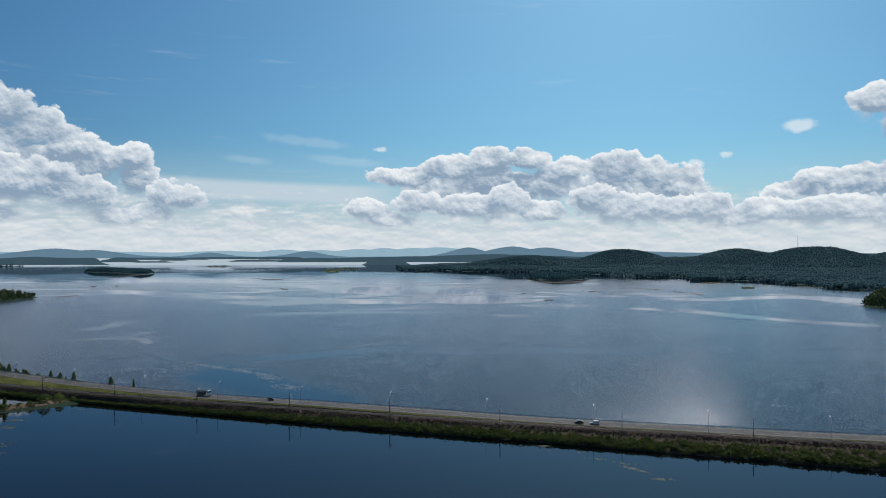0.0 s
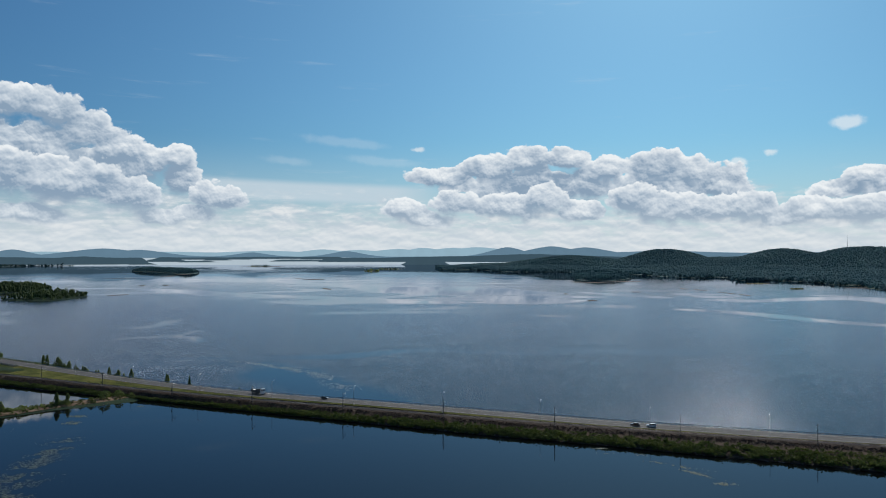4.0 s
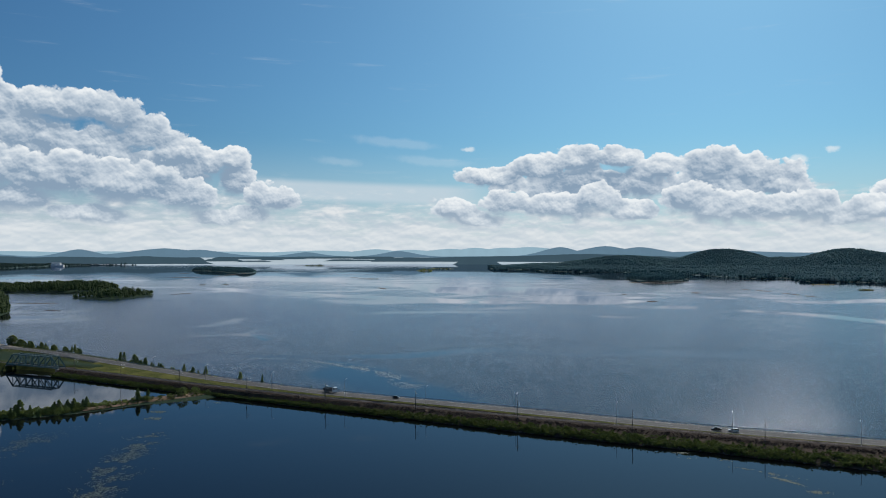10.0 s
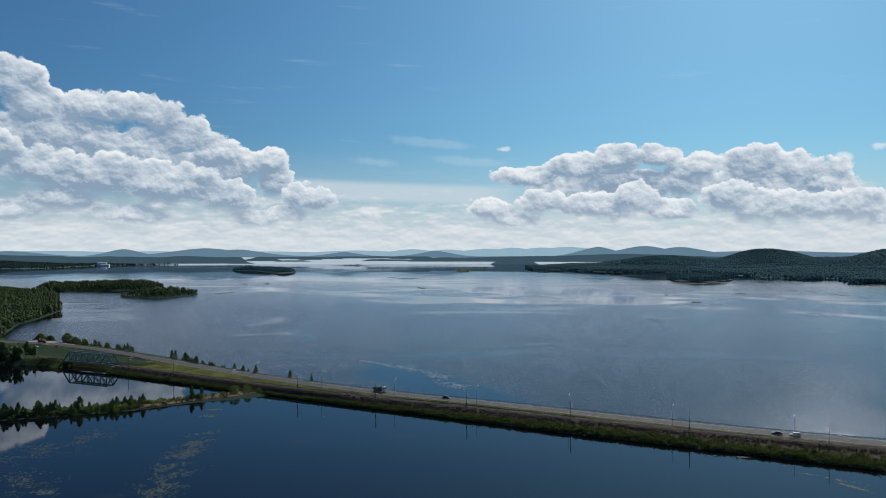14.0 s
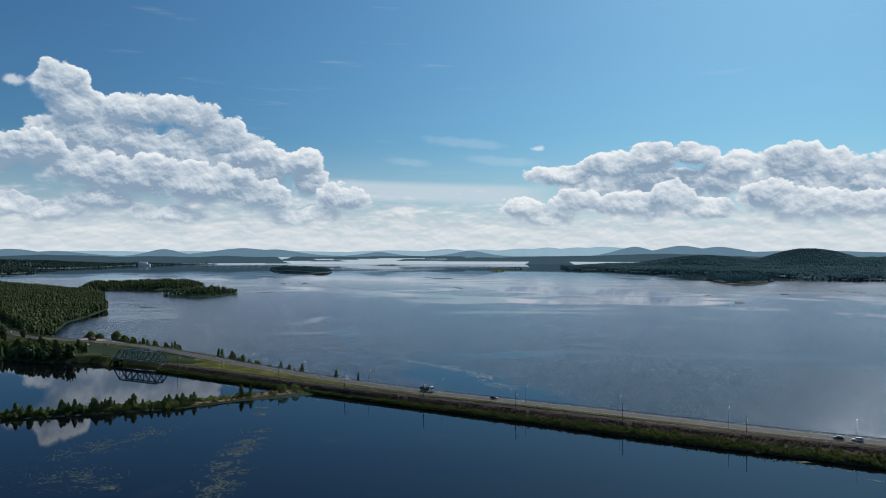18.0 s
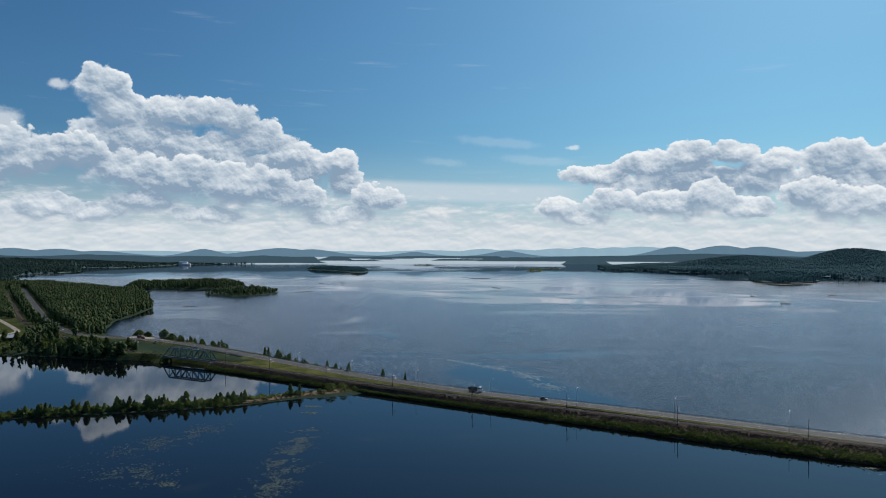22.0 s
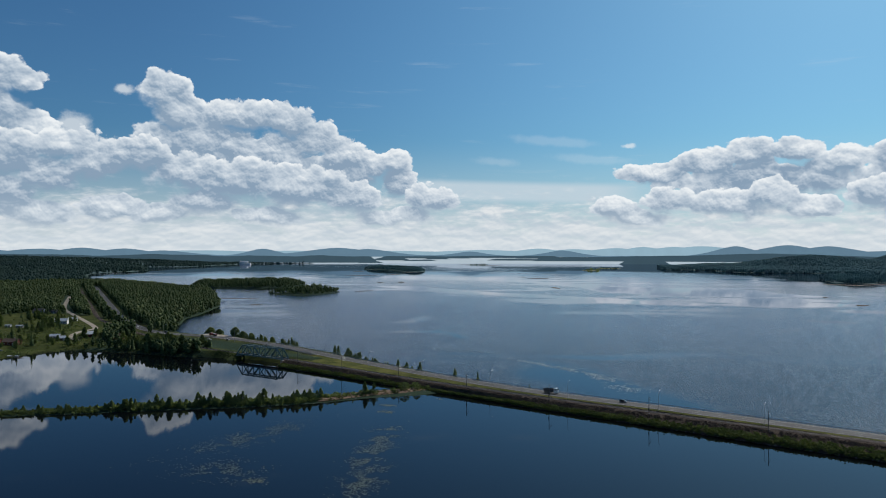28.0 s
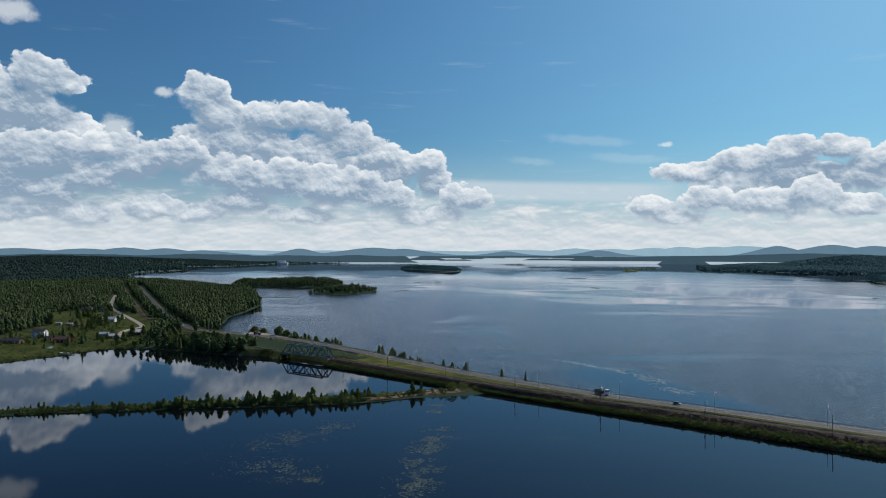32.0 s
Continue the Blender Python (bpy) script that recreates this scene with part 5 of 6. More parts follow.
bx_ = r_.uniform(-325, 300, n_)
by_ = along(ROAD, bx_) + r_.uniform(7.2, 12.5, n_)
k = (fractal(bx_, by_ * 0, 30, 1, 79) > 0.46) | (bx_ < -225)
tufts_mesh("lakeside_scrub", bx_[k], by_[k], np.interp(by_[k] - along(ROAD, bx_[k]), [6.5, 9, 13], [3.7, 2.4, 0.0]), r_.uniform(0.25, 0.75, k.sum()) * np.where(bx_[k] < -225, 1.7, 1.0), M_BROAD, "low green shrubs behind the guardrail", "shrubs", 6, 5)
ux_ = r_.uniform(0.03, 0.99, 4200)
pts_ = np.array([spit_at(u, o) for u, o in zip(ux_, r_.uniform(-6.5, 6.5, 4200))])
ph_ = level(pts_[:, 0], pts_[:, 1])
k = (ph_ > 0.05) & ((pts_[:, 0] < -255) | (r_.random(4200) < 0.3))
tufts_mesh("spit_bushes", pts_[k, 0], pts_[k, 1], ph_[k] - 0.1, r_.uniform(0.3, 1.25, k.sum()), M_BUSH, "green undergrowth along the narrow spit", "bushes", 7)


def stones(name, xs, ys, zs, sizes, label, seed):
    r = np.random.default_rng(seed)
    t = OCTA_V[None] * r.uniform(0.55, 1.2, (len(xs), 6, 1)) * (1, 0.85, 0.6)
    a = r.uniform(0, 6.28, len(xs))[:, None]
    v = np.stack([xs[:, None] + sizes[:, None] * (t[:, :, 0] * np.cos(a) - t[:, :, 1] * np.sin(a)), ys[:, None] + sizes[:, None] * (t[:, :, 0] * np.sin(a) + t[:, :, 1] * np.cos(a)), zs[:, None] + sizes[:, None] * t[:, :, 2]], 2).reshape(-1, 3)
    f = (OCTA_F[None] + np.arange(len(xs))[:, None, None] * 6).reshape(-1, 3)
    return tagged(new(name, mesh_from(name, v, f, M_STONE)), label, "stones", kind="stuff")


bx_ = r_.uniform(-342, 300, 1100)
by_ = along(SHORE, bx_) + r_.uniform(-0.4, 1.6, 1100)
stones("bank_stones", bx_, by_, bank_level(bx_, by_), r_.uniform(0.2, 0.6, 1100), "grey boulders at the foot of the causeway bank", 4)
ux_ = r_.uniform(0.02, 0.98, 1200)
pts_ = np.array([spit_at(u, o) for u, o in zip(ux_, r_.choice([-1, 1], 1200) * r_.uniform(6, 12, 1200))])
ph_ = level(pts_[:, 0], pts_[:, 1])
k = (ph_ > -0.5) & (ph_ < 0.9)
stones("spit_stones", pts_[k, 0], pts_[k, 1], ph_[k], r_.uniform(0.2, 0.6, k.sum()), "grey boulders along the waterline of the spit", 5)
spit_path = SPIT[(SPIT[:, 0] > -262)]
rows_mesh("spit_track", spit_path, [(-6.5, -0.35), (-4.6, 0.08), (0.0, 0.22), (4.6, 0.08), (6.5, -0.35)], level(spit_path[:, 0], spit_path[:, 1]) + 0.05, M_EARTH, "pale bare gravel crest of the spit", category="track")

# ---- vehicles ----
def paint_material(name, colour):
    mt = material(name, tuple(0.85 * c for c in colour), colour, 1.5, 0.3, spec=0.6)
    mt.node_tree.nodes["Principled BSDF"].inputs["Coat Weight"].default_value = 0.6
    return mt


P_BLACK = paint_material("black car paint", (0.012, 0.012, 0.014))
P_WHITE = paint_material("white car paint", (0.75, 0.75, 0.74))
P_GREY = paint_material("silver car paint", (0.3, 0.31, 0.32))
P_RED = paint_material("dark red car paint", (0.2, 0.02, 0.015))
M_HEADLIGHT = material("clear lamp glass", (0.6, 0.6, 0.58), (0.8, 0.8, 0.78), 2, 0.1, spec=0.7)
M_TAIL = material("red lamp glass", (0.25, 0.01, 0.01), (0.35, 0.02, 0.02), 2, 0.15, spec=0.6)


def wheel(parent, x, y, r, wide):
    w = part("wheel", tube(B(), (x, y - wide / 2, r), (x, y + wide / 2, r), r, sides=14), M_TYRE, parent)
    part("rim", tube(B(), (x, y - wide / 2 - 0.01, r), (x, y + wide / 2 + 0.01, r), r * 0.6, sides=10), M_STEEL, w)


def car(m, paint, label, tall=1.48, long=4.5, van=False):
    th = thing("car", m, label, "car", "cars")
    l, h = long / 2, tall
    low = [(-l, 0.35), (-l, 0.85), (-l + 0.15, 0.98), (l - 1.3, 0.98), (l - 0.2, 0.78), (l, 0.6), (l, 0.32)]
    bm = prism(B(), low, 1.76)
    bmesh.ops.bevel(bm, geom=bm.edges[:], offset=0.05, segments=1, affect="EDGES")
    part("body", bm, paint, th)
    top = [(-l + (0.1 if van else 0.45), 0.95), (-l + (0.25 if van else 0.95), h - 0.05), (-l + 1.2, h), (0.35, h), (l - 1.25, 0.95)]
    bm = prism(B(), top, 1.5)
    part("cabin", bm, M_GLASS, th, "dark glazed cabin")
    part("roof", box(B(), (0.9 + l - 1.25 + (0.5 if van else 0), 1.42, 0.06), ((-l + 1.2 + 0.35) / 2 - (0.2 if van else 0), 0, h + 0.01), bevel=0.02), paint, th)
    for x in (-l + 0.85, l - 0.85):
        for y in (-0.78, 0.78):
            wheel(th, x, y, 0.32, 0.2)
    for y in (-0.62, 0.62):
        part("headlight", box(B(), (0.06, 0.34, 0.14), (l - 0.01, y, 0.64), bevel=0.02), M_HEADLIGHT, th, "clear headlight")
        part("tail_light", box(B(), (0.05, 0.3, 0.16), (-l, y, 0.8), bevel=0.02), M_TAIL, th, "red tail light")
    return th


def road_pose(x, lane, flip=False):
    y = along(ROAD, np.array([float(x)]))[0]
    s = math.atan2(along(ROAD, np.array([x + 3.0]))[0] - along(ROAD, np.array([x - 3.0]))[0], 6.0)
    z = float(np.interp(-x, [300, 400], [3.95, 4.9]))
    return pose(x - lane * math.sin(s), y + lane * math.cos(s), z, 0, 0, math.degrees(s) + (180 if flip else 0))


car(road_pose(65, -1.8, True), P_BLACK, "black estate car driving on the causeway road")
car(road_pose(72, -1.8, True), P_WHITE, "white car with dark windows following the black one", 1.6, 4.6, True)
car(road_pose(-94, 1.8), P_BLACK, "small black hatchback on the causeway road", 1.5, 4.1)
car(pose(-465, 549, 4.95, 0, 0, -20), P_WHITE, "white hatchback near the lay-by", 1.5, 4.2)
car(pose(-449, 553, 4.95, 0, 0, -24), P_GREY, "silver estate car on the road by the lay-by")
car(pose(-604, 617, 4.95, 0, 0, -48), P_WHITE, "white estate car on the forest road")
car(pose(-541, 583.5, 4.95, 0, 0, -25), P_BLACK, "black saloon car on the forest road")


def dump_truck(m):
    th = thing("dump_truck", m, "white-cabbed tipper truck with a dark empty dump body", "truck")
    part("chassis", box(B(), (8.4, 0.9, 0.35), (0, 0, 0.95)), M_DARKSTEEL, th)
    cab = part("cab", prism(B(), [(2.3, 0.7), (2.3, 3.0), (2.6, 3.25), (3.9, 3.1), (4.25, 2.0), (4.3, 0.6)], 2.45), P_WHITE, th, "white truck cab")
    part("windscreen", box(B(), (0.05, 2.1, 0.95), (4.11, 0, 2.5), (0, -17, 0)), M_GLASS, cab)
    for y in (-1.235, 1.235):
        part("side_window", box(B(), (0.9, 0.03, 0.8), (3.3, y, 2.45)), M_GLASS, cab)
        part("mirror", box(B(), (0.15, 0.25, 0.5), (4.1, y * 1.12, 2.4)), M_DARKSTEEL, cab)
        part("headlight", box(B(), (0.06, 0.4, 0.2), (4.3, y * 0.75, 0.95)), M_HEADLIGHT, cab)
    part("floor", box(B(), (6.0, 2.4, 0.12), (-1.15, 0, 1.35)), M_DARKSTEEL, th)
    for y in (-1.2, 1.2):
        part("side_board", prism(B(), [(-4.2, 1.35), (-4.4, 2.5), (1.75, 2.7), (1.85, 1.35)], 0.1), M_DARKSTEEL, th, at=Matrix.Translation((0, y, 0)))
    part("headboard", box(B(), (0.12, 2.4, 1.6), (1.8, 0, 2.1)), M_DARKSTEEL, th)
    part("tailboard", box(B(), (0.1, 2.4, 1.1), (-4.3, 0, 1.95), (0, -8, 0)), M_DARKSTEEL, th)
    for x in (3.3, -0.6, -1.95, -3.3):
        for y in (-1.05, 1.05):
            wheel(th, x, y, 0.5, 0.32)


dump_truck(road_pose(-135, 1.7))
tr = thing("timber_truck", pose(-481, 576, 4.95, 0, 0, 170), "dark red truck parked in the lay-by", "truck")
part("chassis", box(B(), (7.5, 0.9, 0.4), (0, 0, 0.9)), M_DARKSTEEL, tr)
cab = part("cab", prism(B(), [(1.6, 0.7), (1.6, 3.1), (3.4, 3.1), (3.8, 2.0), (3.85, 0.6)], 2.4), P_RED, tr, "dark red cab")
part("windscreen", box(B(), (0.05, 2.1, 0.9), (3.63, 0, 2.5), (0, -20, 0)), M_GLASS, cab)
part("load_bed", box(B(), (5.0, 2.4, 1.1), (-1.3, 0, 1.8), bevel=0.05), P_RED, tr)
for x in (2.7, -1.8, -3.1):
    for y in (-1.0, 1.0):
        wheel(tr, x, y, 0.5, 0.3)

# lay-by beside the road
lay = np.array([(-446, 558), (-462, 562), (-485, 570), (-505, 574), (-498, 592), (-478, 588), (-458, 577), (-440, 567)], float)
bm = B()
bm.faces.new([bm.verts.new((x_, y_, 4.84)) for x_, y_ in lay[::-1]])
bmesh.ops.recalc_face_normals(bm, faces=bm.faces[:])
tagged(part("layby", bm, M_GRAVEL, None), "pale gravel lay-by beside the road", "lay-by", kind="structure")

# ---- houses ----
WALLS = {
    "red": material("falu-red boarding", (0.11, 0.028, 0.02), (0.18, 0.05, 0.035), 0.8, 0.85, 0.01, 8),
    "white": material("white boarding", (0.6, 0.6, 0.58), (0.78, 0.78, 0.76), 0.5, 0.7, 0.01, 8),
    "brown": material("brown boarding", (0.09, 0.06, 0.045), (0.17, 0.12, 0.09), 0.7, 0.85, 0.01, 8),
    "grey": material("weathered grey boarding", (0.16, 0.155, 0.15), (0.28, 0.27, 0.26), 0.7, 0.85, 0.01, 8),
}
ROOFS = {
    "dark": material("dark roofing felt", (0.025, 0.025, 0.027), (0.055, 0.053, 0.052), 0.6, 0.8),
    "tin": material("bright sheet-metal roof", (0.5, 0.51, 0.52), (0.7, 0.71, 0.72), 0.5, 0.35, metal=0.4, spec=0.6),
    "brown": material("brown tiled roof", (0.08, 0.05, 0.04), (0.14, 0.09, 0.07), 0.8, 0.8),
}


def house(x, y, turn, long, deep, eaves, rise, wall, roof, label, windows=3, chimney=True, name="house"):
    th = thing(name, pose(x, y, zat(x, y) - 0.05, 0, 0, turn), label, "house" if name == "house" else "shed", "village buildings")
    w = prism(B(), [(-deep / 2, -0.5), (-deep / 2, eaves), (0, eaves + rise - 0.12), (deep / 2, eaves), (deep / 2, -0.5)], long)
    part("wall", w, WALLS[wall], th, at=Matrix.Rotation(radians(90), 4, "Z"))
    slope = math.degrees(math.atan2(rise, deep / 2))
    run = math.hypot(rise, deep / 2) + 0.5
    for s in (-1, 1):
        part("roof_slope", box(B(), (long + 0.9, run, 0.16), (0, s * (deep / 4 + 0.18), eaves + rise / 2 - 0.05), (-s * slope, 0, 0), bevel=0.02), ROOFS[roof], th)
    if chimney:
        part("chimney", box(B(), (0.7, 0.7, 1.3), (long * 0.15, deep * 0.1, eaves + rise + 0.25), bevel=0.04), M_CONCRETE, th)
    if windows:
        for i in range(windows):
            xx = long * ((i + 0.5) / windows - 0.5)
            for s in (-1, 1):
                for zz in ([1.5, 4.1] if eaves > 4.5 else [1.5]):
                    fr = part("window", box(B(), (1.3, 0.08, 1.3), (xx, s * (deep / 2 + 0.02), zz)), M_WHITE, th, "white-framed window")
                    part("pane", box(B(), (1.05, 0.04, 1.05), (xx, s * (deep / 2 + 0.07), zz)), M_GLASS, fr)
    part("door", box(B(), (1.0, 0.1, 2.05), (long * 0.28, -(deep / 2 + 0.04), 1.02)), M_WHITE if wall != "white" else WALLS["brown"], th)
    return th


house(-640, 449, 20, 16, 8, 2.7, 2.0, "brown", "dark", "long low brown boarded house with a dark roof", 4)
house(-655, 488, 25, 11, 9, 5.2, 2.4, "white", "dark", "two-storey white boarded house with a dark roof")
house(-722, 566, 15, 6, 3, 2.2, 0.5, "white", "tin", "small white shed with a flat metal roof", 0, False, "shed")
house(-710, 569, 15, 7, 3, 2.2, 0.5, "grey", "tin", "low grey shed with a bright metal roof", 0, False, "shed")
house(-611, 475, 12, 13, 8, 3.0, 2.2, "red", "brown", "red boarded house with a brown roof near the shore")
house(-629, 476, 12, 7, 5, 2.4, 1.6, "red", "brown", "small red outbuilding beside the red house", 1, False, "shed")
house(-835, 706, 10, 14, 9, 3.0, 2.4, "white", "dark", "white house with a dark roof at the forest edge", 4)
house(-818, 711, 10, 11, 7, 2.6, 1.8, "grey", "dark", "long grey garage with a dark roof", 2, False, "shed")
house(-706, 617, 30, 13, 8, 3.2, 2.4, "white", "tin", "white boarded house with a pale metal roof", 4)
house(-720, 646, 20, 8, 6, 2.8, 1.6, "white", "tin", "small white garage beside the gravel road", 1, False, "shed")
house(-590, 539, 60, 8, 6, 2.8, 2.4, "red", "tin", "red barn with a bright metal roof", 0, False, "shed")
house(-611, 520, 30, 8, 6, 2.2, 1.6, "grey", "tin", "grey cottage with a bright metal roof", 2)
house(-596, 513, 50, 6, 5, 2.2, 1.7, "brown", "tin", "small dark hut with a pale roof edge", 1, False, "shed")
house(-555, 538, 20, 8, 6, 3.0, 2.2, "red", "brown", "dark red barn among the trees", 0, False, "shed")
house(-737, 815, 30, 9, 7, 3.0, 2.2, "red", "brown", "red cabin in a clearing in the forest", 2)
house(-1416, 1152, 10, 18, 10, 6, 4, "red", "brown", "reddish building deep in the forest", 3)
house(1158, 2168, 15, 14, 10, 5, 3.5, "white", "tin", "white cottage on the far wooded shore", 3)
for i, (x_, y_, h_) in enumerate(((-2640, 3800, 22), (-2680, 3850, 15), (-2615, 3790, 12))):
    house(x_, y_, 20, 45, 22, h_, 3, "white", "tin", "large white industrial building on the far shore", 0, False)


def boat(x, y, turn, long, label):
    th = thing("boat", pose(x, y, max(zat(x, y), 0.0) + 0.05, 0, 0, turn), label, "boat", "boats on the shore")
    bm = B()
    l = long / 2
    top = [bm.verts.new(p) for p in ((-l, -0.75, 0.6), (-l, 0.75, 0.6), (l * 0.5, 0.8, 0.68), (l, 0, 0.8), (l * 0.5, -0.8, 0.68))]
    low = [bm.verts.new(p) for p in ((-l, -0.5, 0), (-l, 0.5, 0), (l * 0.5, 0.45, 0), (l * 0.85, 0, 0.1), (l * 0.5, -0.45, 0))]
    bm.faces.new(low[::-1])
    for i in range(5):
        bm.faces.new((top[i], top[(i + 1) % 5], low[(i + 1) % 5], low[i]))
    bmesh.ops.recalc_face_normals(bm, faces=bm.faces[:])
    part("hull", bm, P_WHITE, th)
    for xx in (-l * 0.5, 0.1):
        part("thwart", box(B(), (0.28, 1.3, 0.06), (xx, 0, 0.45)), M_TRUNK, th)
    part("cover", box(B(), (long * 0.4, 1.3, 0.35), (-l * 0.1, 0, 0.75), bevel=0.08), M_WHITE, th)


boat(-592, 447, 25, 6.5, "white boat under a cover on the grassy shore")
boat(-590, 443, 25, 5.5, "white motor boat pulled up on the grass")
boat(-568, 436, 40, 5.0, "small white rowing boat at the water's edge")
boat(-565, 440, 70, 4.6, "pale rowing boat beside the jetty")
jetty = thing("jetty", pose(-562, 436, 0.35, 0, 0, 20), "short grey wooden jetty at the meadow shore", "jetty")
for i in range(12):
    part("plank", box(B(), (0.5, 1.8, 0.06), (i * 0.54, 0, 0.1)), M_TRUNK, jetty)
for x_ in (0.3, 3.0, 6.0):
    for y_ in (-0.8, 0.8):
        part("post", tube(B(), (x_, y_, -1.5), (x_, y_, 0.4), 0.09, sides=6), M_TRUNK, jetty)

# ---- islets, reeds and lily pads ----
def islet(x, y, long, wide, turn, rise, label, seed, tufts=30):
    r = np.random.default_rng(seed)
    th = thing("islet", pose(x, y, 0, 0, 0, turn), label, "islet", kind="structure")
    n, v, f = 20, [], []
    for ring_, zz in ((1.08, -0.4), (0.8, rise * 0.5), (0.4, rise)):
        for i in range(n):
            a = 2 * math.pi * i / n
            j = 1 + 0.3 * (r.random() - 0.5)
            v.append((long / 2 * ring_ * j * math.cos(a), wide / 2 * ring_ * j * math.sin(a), zz))
    v.append((0, 0, rise * 1.1))
    bm = B()
    vs = [bm.verts.new(p) for p in v]
    for k in range(2):
        for i in range(n):
            bm.faces.new((vs[k * n + i], vs[k * n + (i + 1) % n], vs[(k + 1) * n + (i + 1) % n], vs[(k + 1) * n + i]))
    for i in range(n):
        bm.faces.new((vs[2 * n + i], vs[2 * n + (i + 1) % n], vs[3 * n]))
    part("mound", bm, M_SCRUB if rise < 1.5 else M_REED, th)
    if tufts:
        a, q = r.uniform(0, 6.28, tufts), np.sqrt(r.uniform(0, 0.75, tufts))
        cs = np.stack([long / 2 * q * np.cos(a), wide / 2 * q * np.sin(a), rise * 0.7 + 0 * a], 1)
        vv, ff = leaf_clumps(r, cs, max(0.8, 0.09 * wide))
        g = new("undergrowth", mesh_from("undergrowth", vv, ff, M_BROAD))
        g.parent = th
    return th


LOW = "low dark stony islet with sparse growth in the lake"
for i, (x_, y_, l_, w_, t_, h_) in enumerate((
        (-850, 1786, 18, 9, 20, 0.8), (-803, 1818, 26, 12, -40, 0.9), (-520, 2240, 75, 14, 8, 1.0), (-361, 1670, 80, 10, -65, 0.8), (320, 1575, 20, 10, 0, 1.0), (166, 1505, 10, 7, 0, 0.7),
        (187, 1296, 20, 9, 10, 0.9), (484, 1675, 60, 8, -70, 0.6), (502, 1560, 90, 7, -80, 0.6), (514, 1480, 60, 7, -85, 0.6), (462, 1725, 50, 7, -80, 0.6), (735, 2013, 70, 30, 10, 1.2),
        (722, 1736, 34, 16, 0, 2.5), (895, 1790, 90, 12, -20, 0.9), (865, 1565, 50, 10, 0, 0.7), (-1150, 2290, 130, 12, 10, 0.6), (-1075, 2430, 90, 14, 60, 0.7), (-1110, 2650, 200, 12, 85, 0.6),
        (-715, 1400, 60, 8, 70, 0.6), (-1330, 4240, 200, 30, 5, 1.0), (-1190, 4180, 120, 24, 10, 1.0), (-590, 2330, 30, 8, 0, 0.6), (300, 2070, 150, 20, -35, 0.8), (400, 2130, 130, 18, 20, 0.8),
        (-1700, 2350, 70, 10, 0, 0.6), (-1350, 2700, 60, 8, 0, 0.6), (-705, 985, 24, 6, 20, 0.5), (-820, 1105, 80, 8, 20, 0.4))):
    islet(x_, y_, l_, w_, t_, h_, LOW if h_ < 2 else "small islet with a tuft of dark bushes in the lake", i, 10 if h_ < 1.1 else 40)
wooded_spots = [(-490, 3235, 30, 45, 75), (-455, 3600, 50, 20, 22), (722, 1738, 10, 6, 10), (-1290, 4230, 60, 18, 30)]
for x_, y_, rx_, ry_, n_ in wooded_spots:
    a, q = rng.uniform(0, 6.28, n_), np.sqrt(rng.uniform(0, 1, n_))
    if n_ > 12:
        islet(x_, y_, rx_ * 2.6, ry_ * 2.6, 0, 1.6, "small wooded islet in the open lake", n_, 20)
    xs, ys = x_ + rx_ * q * np.cos(a), y_ + ry_ * q * np.sin(a)
    forest("islet_trees", xs, ys, (8, 15) if n_ > 12 else (4, 7), M_HAZYWOOD, CONES, "dark trees crowded on a small islet")

r_ = np.random.default_rng(15)


def pads(spots, name, label, size=(0.25, 0.7), mt=M_LILY):
    """Floating leaves in loose drifts."""
    xs, ys = [], []
    for x_, y_, sx, sy, turn, n in spots:
        a, b = r_.normal(0, sx, n), r_.normal(0, sy, n)
        c, s = math.cos(radians(turn)), math.sin(radians(turn))
        px, py = x_ + a * c - b * s, y_ + a * s + b * c
        k = fractal(px, py, 7, 7, 41) > 0.47
        xs.append(px[k])
        ys.append(py[k])
    xs, ys = np.concatenate(xs), np.concatenate(ys)
    rad, a0 = r_.uniform(*size, len(xs)), r_.uniform(0, 6.28, len(xs))
    ang = np.linspace(0, 2 * math.pi, 7)[:-1]
    ca = ang[None] + a0[:, None]
    jit = r_.uniform(0.7, 1.2, (len(xs), 6))
    v = np.stack([xs[:, None] + rad[:, None] * jit * np.cos(ca), ys[:, None] + rad[:, None] * jit * np.sin(ca), np.full(ca.shape, 0.012) + r_.uniform(0, 0.01, (len(xs), 1))], 2).reshape(-1, 3)
    f = (np.array([(0, 1, 2), (0, 2, 3), (0, 3, 4), (0, 4, 5)])[None] + np.arange(len(xs))[:, None, None] * 6).reshape(-1, 3)
    tagged(new(name, mesh_from(name, v, f, mt)), label, "lily pads", kind="stuff")


pads([(-192, 308, 4, 12, 10, 1300), (-183, 275, 4, 13, 10, 1500), (-172, 245, 4, 12, 5, 1200), (-248, 285, 6, 18, -15, 1500), (-228, 240, 9, 7, 0, 900), (-244, 307, 5, 6, 0, 160)], "lily_pads", "scattered pale floating lily pads on still water", (0.12, 0.34))
pads([(-216, 370, 2.2, 1.4, 0, 160), (-209, 355, 2.6, 1.6, 0, 180), (-191, 396, 2.2, 0.7, 0, 120), (52, 313, 4, 0.8, 0, 160), (44, 322, 1.5, 0.6, 0, 70), (69, 298, 4.5, 0.8, -30, 220), (75, 288, 3.5, 0.8, -50, 160), (81, 275, 2.5, 0.8, 0, 120), (-208, 233, 3, 2, 0, 140)], "lily_pads", "small dense patch of pale floating leaves", (0.15, 0.4))

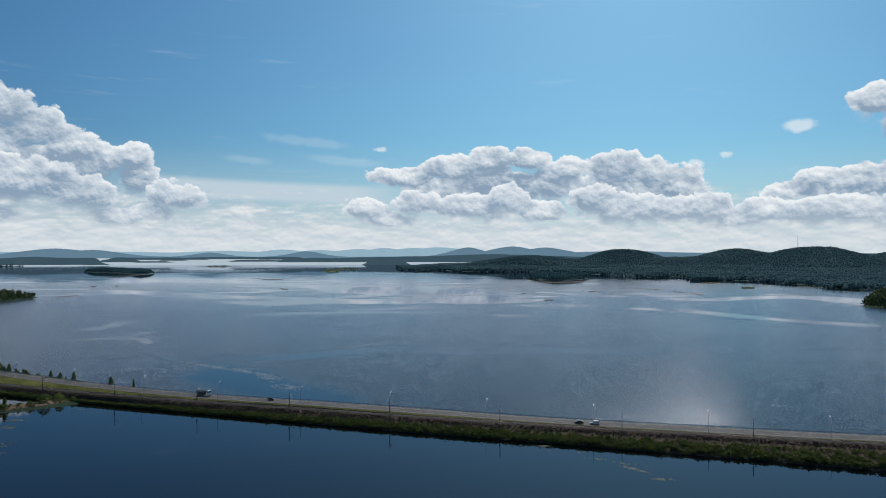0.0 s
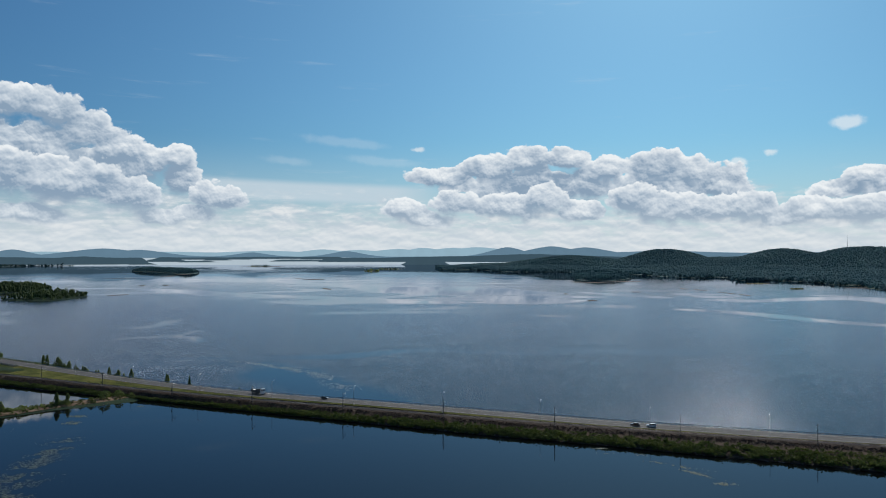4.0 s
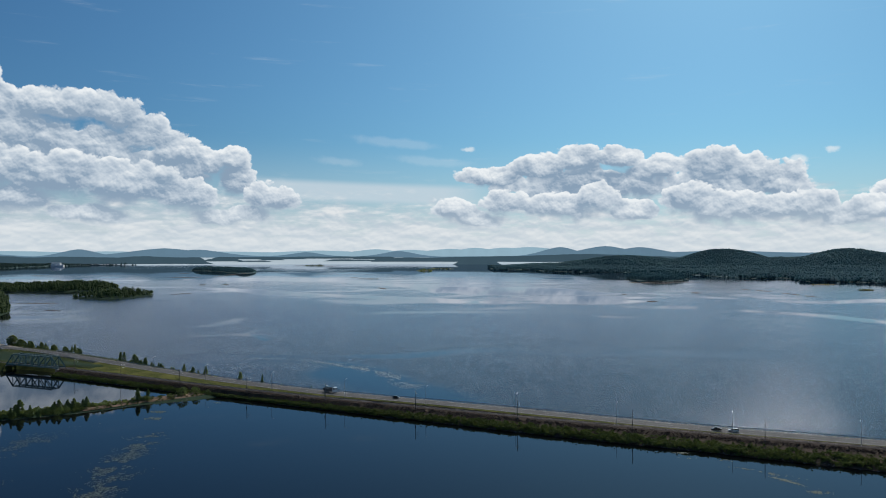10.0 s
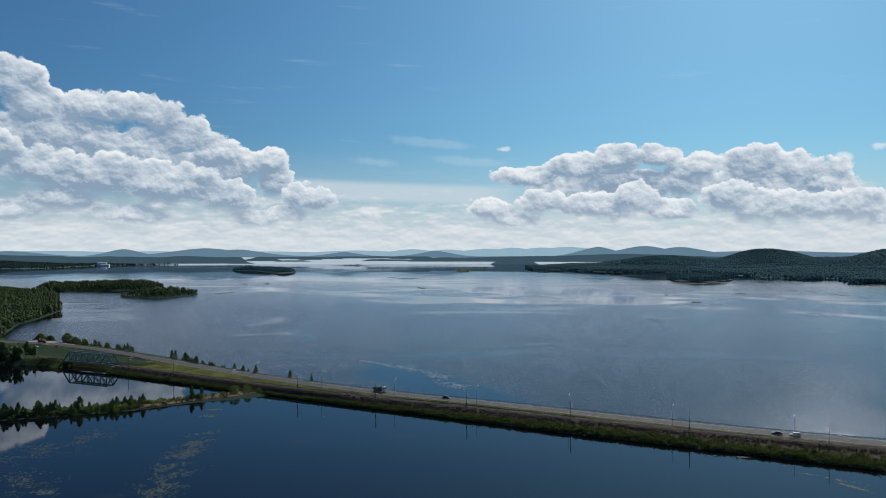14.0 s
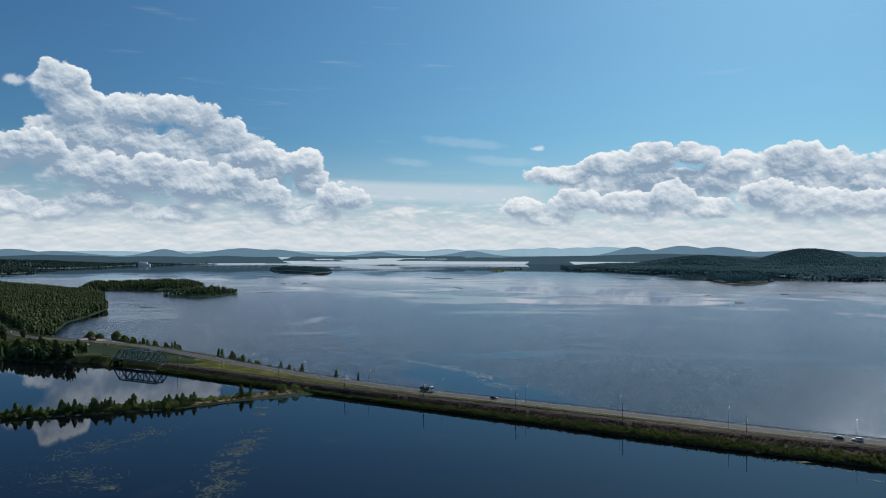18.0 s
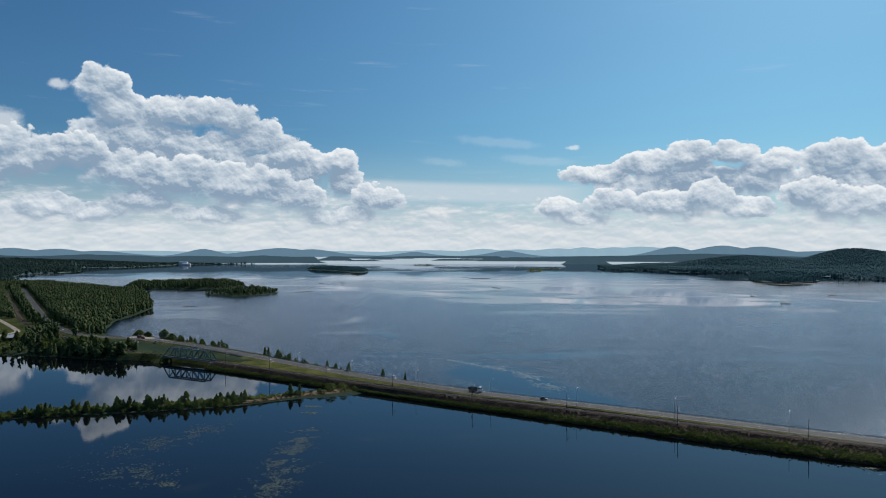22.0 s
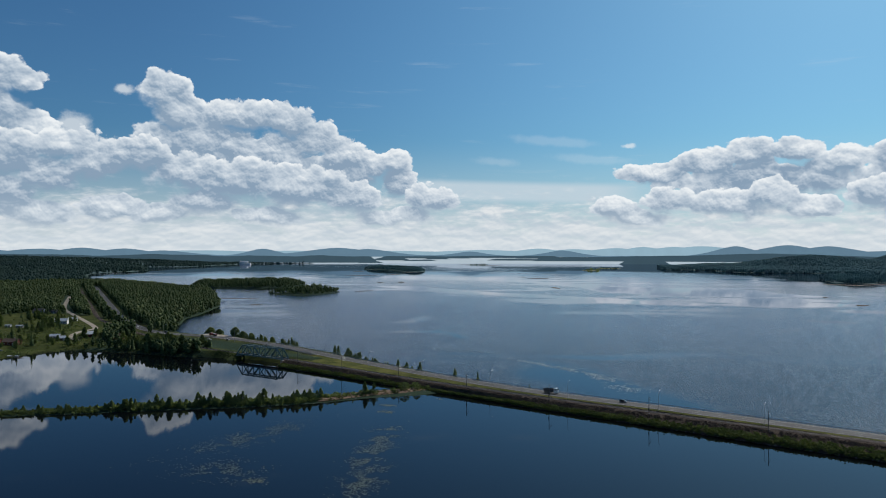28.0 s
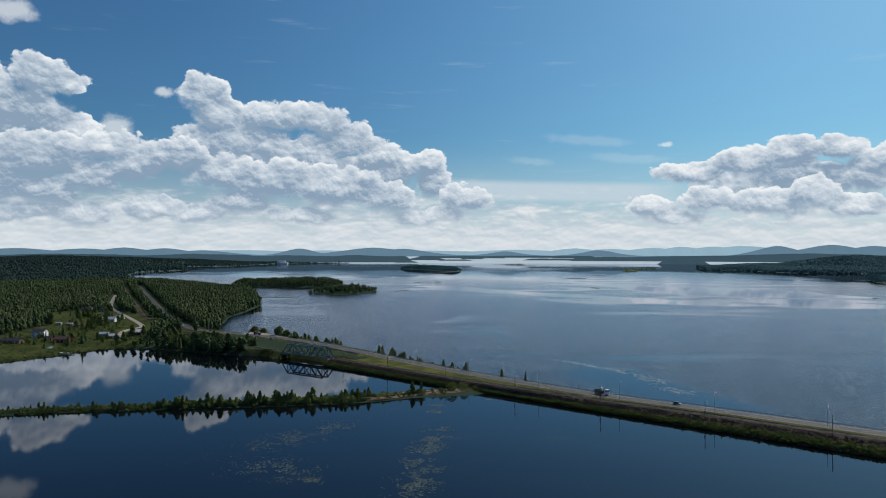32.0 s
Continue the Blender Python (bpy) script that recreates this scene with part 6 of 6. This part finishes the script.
pads([(-182, 552, 9, 2.0, -33, 400), (-160, 538, 12, 2.6, -35, 700), (-135, 518, 12, 3.5, -42, 900), (-112, 492, 12, 4.5, -55, 1000), (-98, 466, 10, 5, -60, 800), (-150, 540, 10, 2, -30, 200)], "pollen_drift", "pale drift of pollen and weed on the lake", (0.12, 0.34), M_POLLEN)

# reeds along the meadow shore
west = LAND["west"]
px_, py_ = scatter(-640, -400, 360, 505, 1.1, lambda x, y: (np.abs(sdist(west, x, y) - 1.0) < 2.6))
tufts_mesh("shore_reeds", px_, py_, np.maximum(level(px_, py_), 0) - 0.1, rng.uniform(0.3, 0.8, len(px_)), M_REED, "green reeds and sedge along the meadow shore", "reeds", 14, 4)
px_, py_ = scatter(-700, -545, 330, 640, 3.2, lambda x, y: (sdist(MEADOW, x, y) > 0) & (sdist(west, x, y) > 4) & clear_of_ways(x, y) & (fractal(x, y, 35, 35, 50) > 0.47))
tufts_mesh("meadow_shrubs", px_, py_, level(px_, py_) - 0.1, rng.uniform(0.4, 1.3, len(px_)), M_BROAD, "low shrubs and tall grass on the meadow", "shrubs", 16, 5)

# telecom mast on the wooded hill
hx_, hy_ = 4000 * math.sin(radians(25.8)), 4000 * math.cos(radians(25.8))
tm_ = thing("telecom_mast", pose(hx_, hy_, zat(hx_, hy_)), "thin grey lattice telecom mast on a wooded hill", "mast")
part("lattice", tube(B(), (0, 0, 0), (0, 0, 62), 1.3, 0.5, 4), M_STEEL, tm_)
part("antenna", tube(B(), (0, 0, 62), (0, 0, 72), 0.4, 0.2, 6), M_STEEL, tm_)

# garden trees and shrubs round the houses
random.seed(23)
for cx_, cy_, n_, sp_ in ((-690, 575, 16, 16), (-668, 545, 10, 12), (-640, 492, 12, 14), (-628, 460, 8, 10), (-705, 635, 12, 14), (-740, 640, 10, 16), (-600, 548, 8, 8), (-575, 510, 12, 12), (-650, 430, 8, 14), (-820, 690, 10, 14), (-780, 660, 10, 16), (-612, 498, 6, 8)):
    for i in range(n_):
        x_, y_ = random.gauss(cx_, sp_), random.gauss(cy_, sp_ * 0.7)
        a_ = np.array([x_]), np.array([y_])
        if sdist(LAND["west"], *a_)[0] < 5 or not clear_of_ways(*a_)[0]:
            continue
        STOCK.plant(random.choice(["alder", "willow", "willow", "birch", "aspen", "alder"]), x_, y_, random.uniform(0.4, 0.95))

# rough growth on the banks round the bridge and along the forest road
px_, py_ = scatter(-560, -322, 478, 600, 1.7, lambda x, y: (level(x, y) > 0.15) & (pdist(ROAD, x, y) > 7.5) & (pdist(RAIL, x, y) > 3.6) & (fractal(x, y, 16, 16, 52) > 0.4))
k = py_ < along(RAIL, px_)
tufts_mesh("bank_growth", px_[k], py_[k], level(px_[k], py_[k]) - 0.1, rng.uniform(0.3, 1.1, k.sum()), M_BUSH, "green bushes on the bank below the railway", "bushes", 18, 6)
tufts_mesh("verge_growth", px_[~k], py_[~k], level(px_[~k], py_[~k]) - 0.1, rng.uniform(0.12, 0.4, (~k).sum()), M_REED, "tall dry grass and herbs beside the road", "grass", 19, 4)
gx_ = rng.uniform(-336, -120, 900)
ya_, yb_ = along(RAIL, gx_) + 3.4, along(ROAD, gx_) - 6.4
tufts_mesh("strip_growth", gx_, ya_ + (yb_ - ya_) * rng.beta(0.7, 1.2, 900), np.full(900, 3.55), rng.uniform(0.12, 0.45, 900), M_REED, "tufts of dry grass between railway and road", "grass", 20, 4)
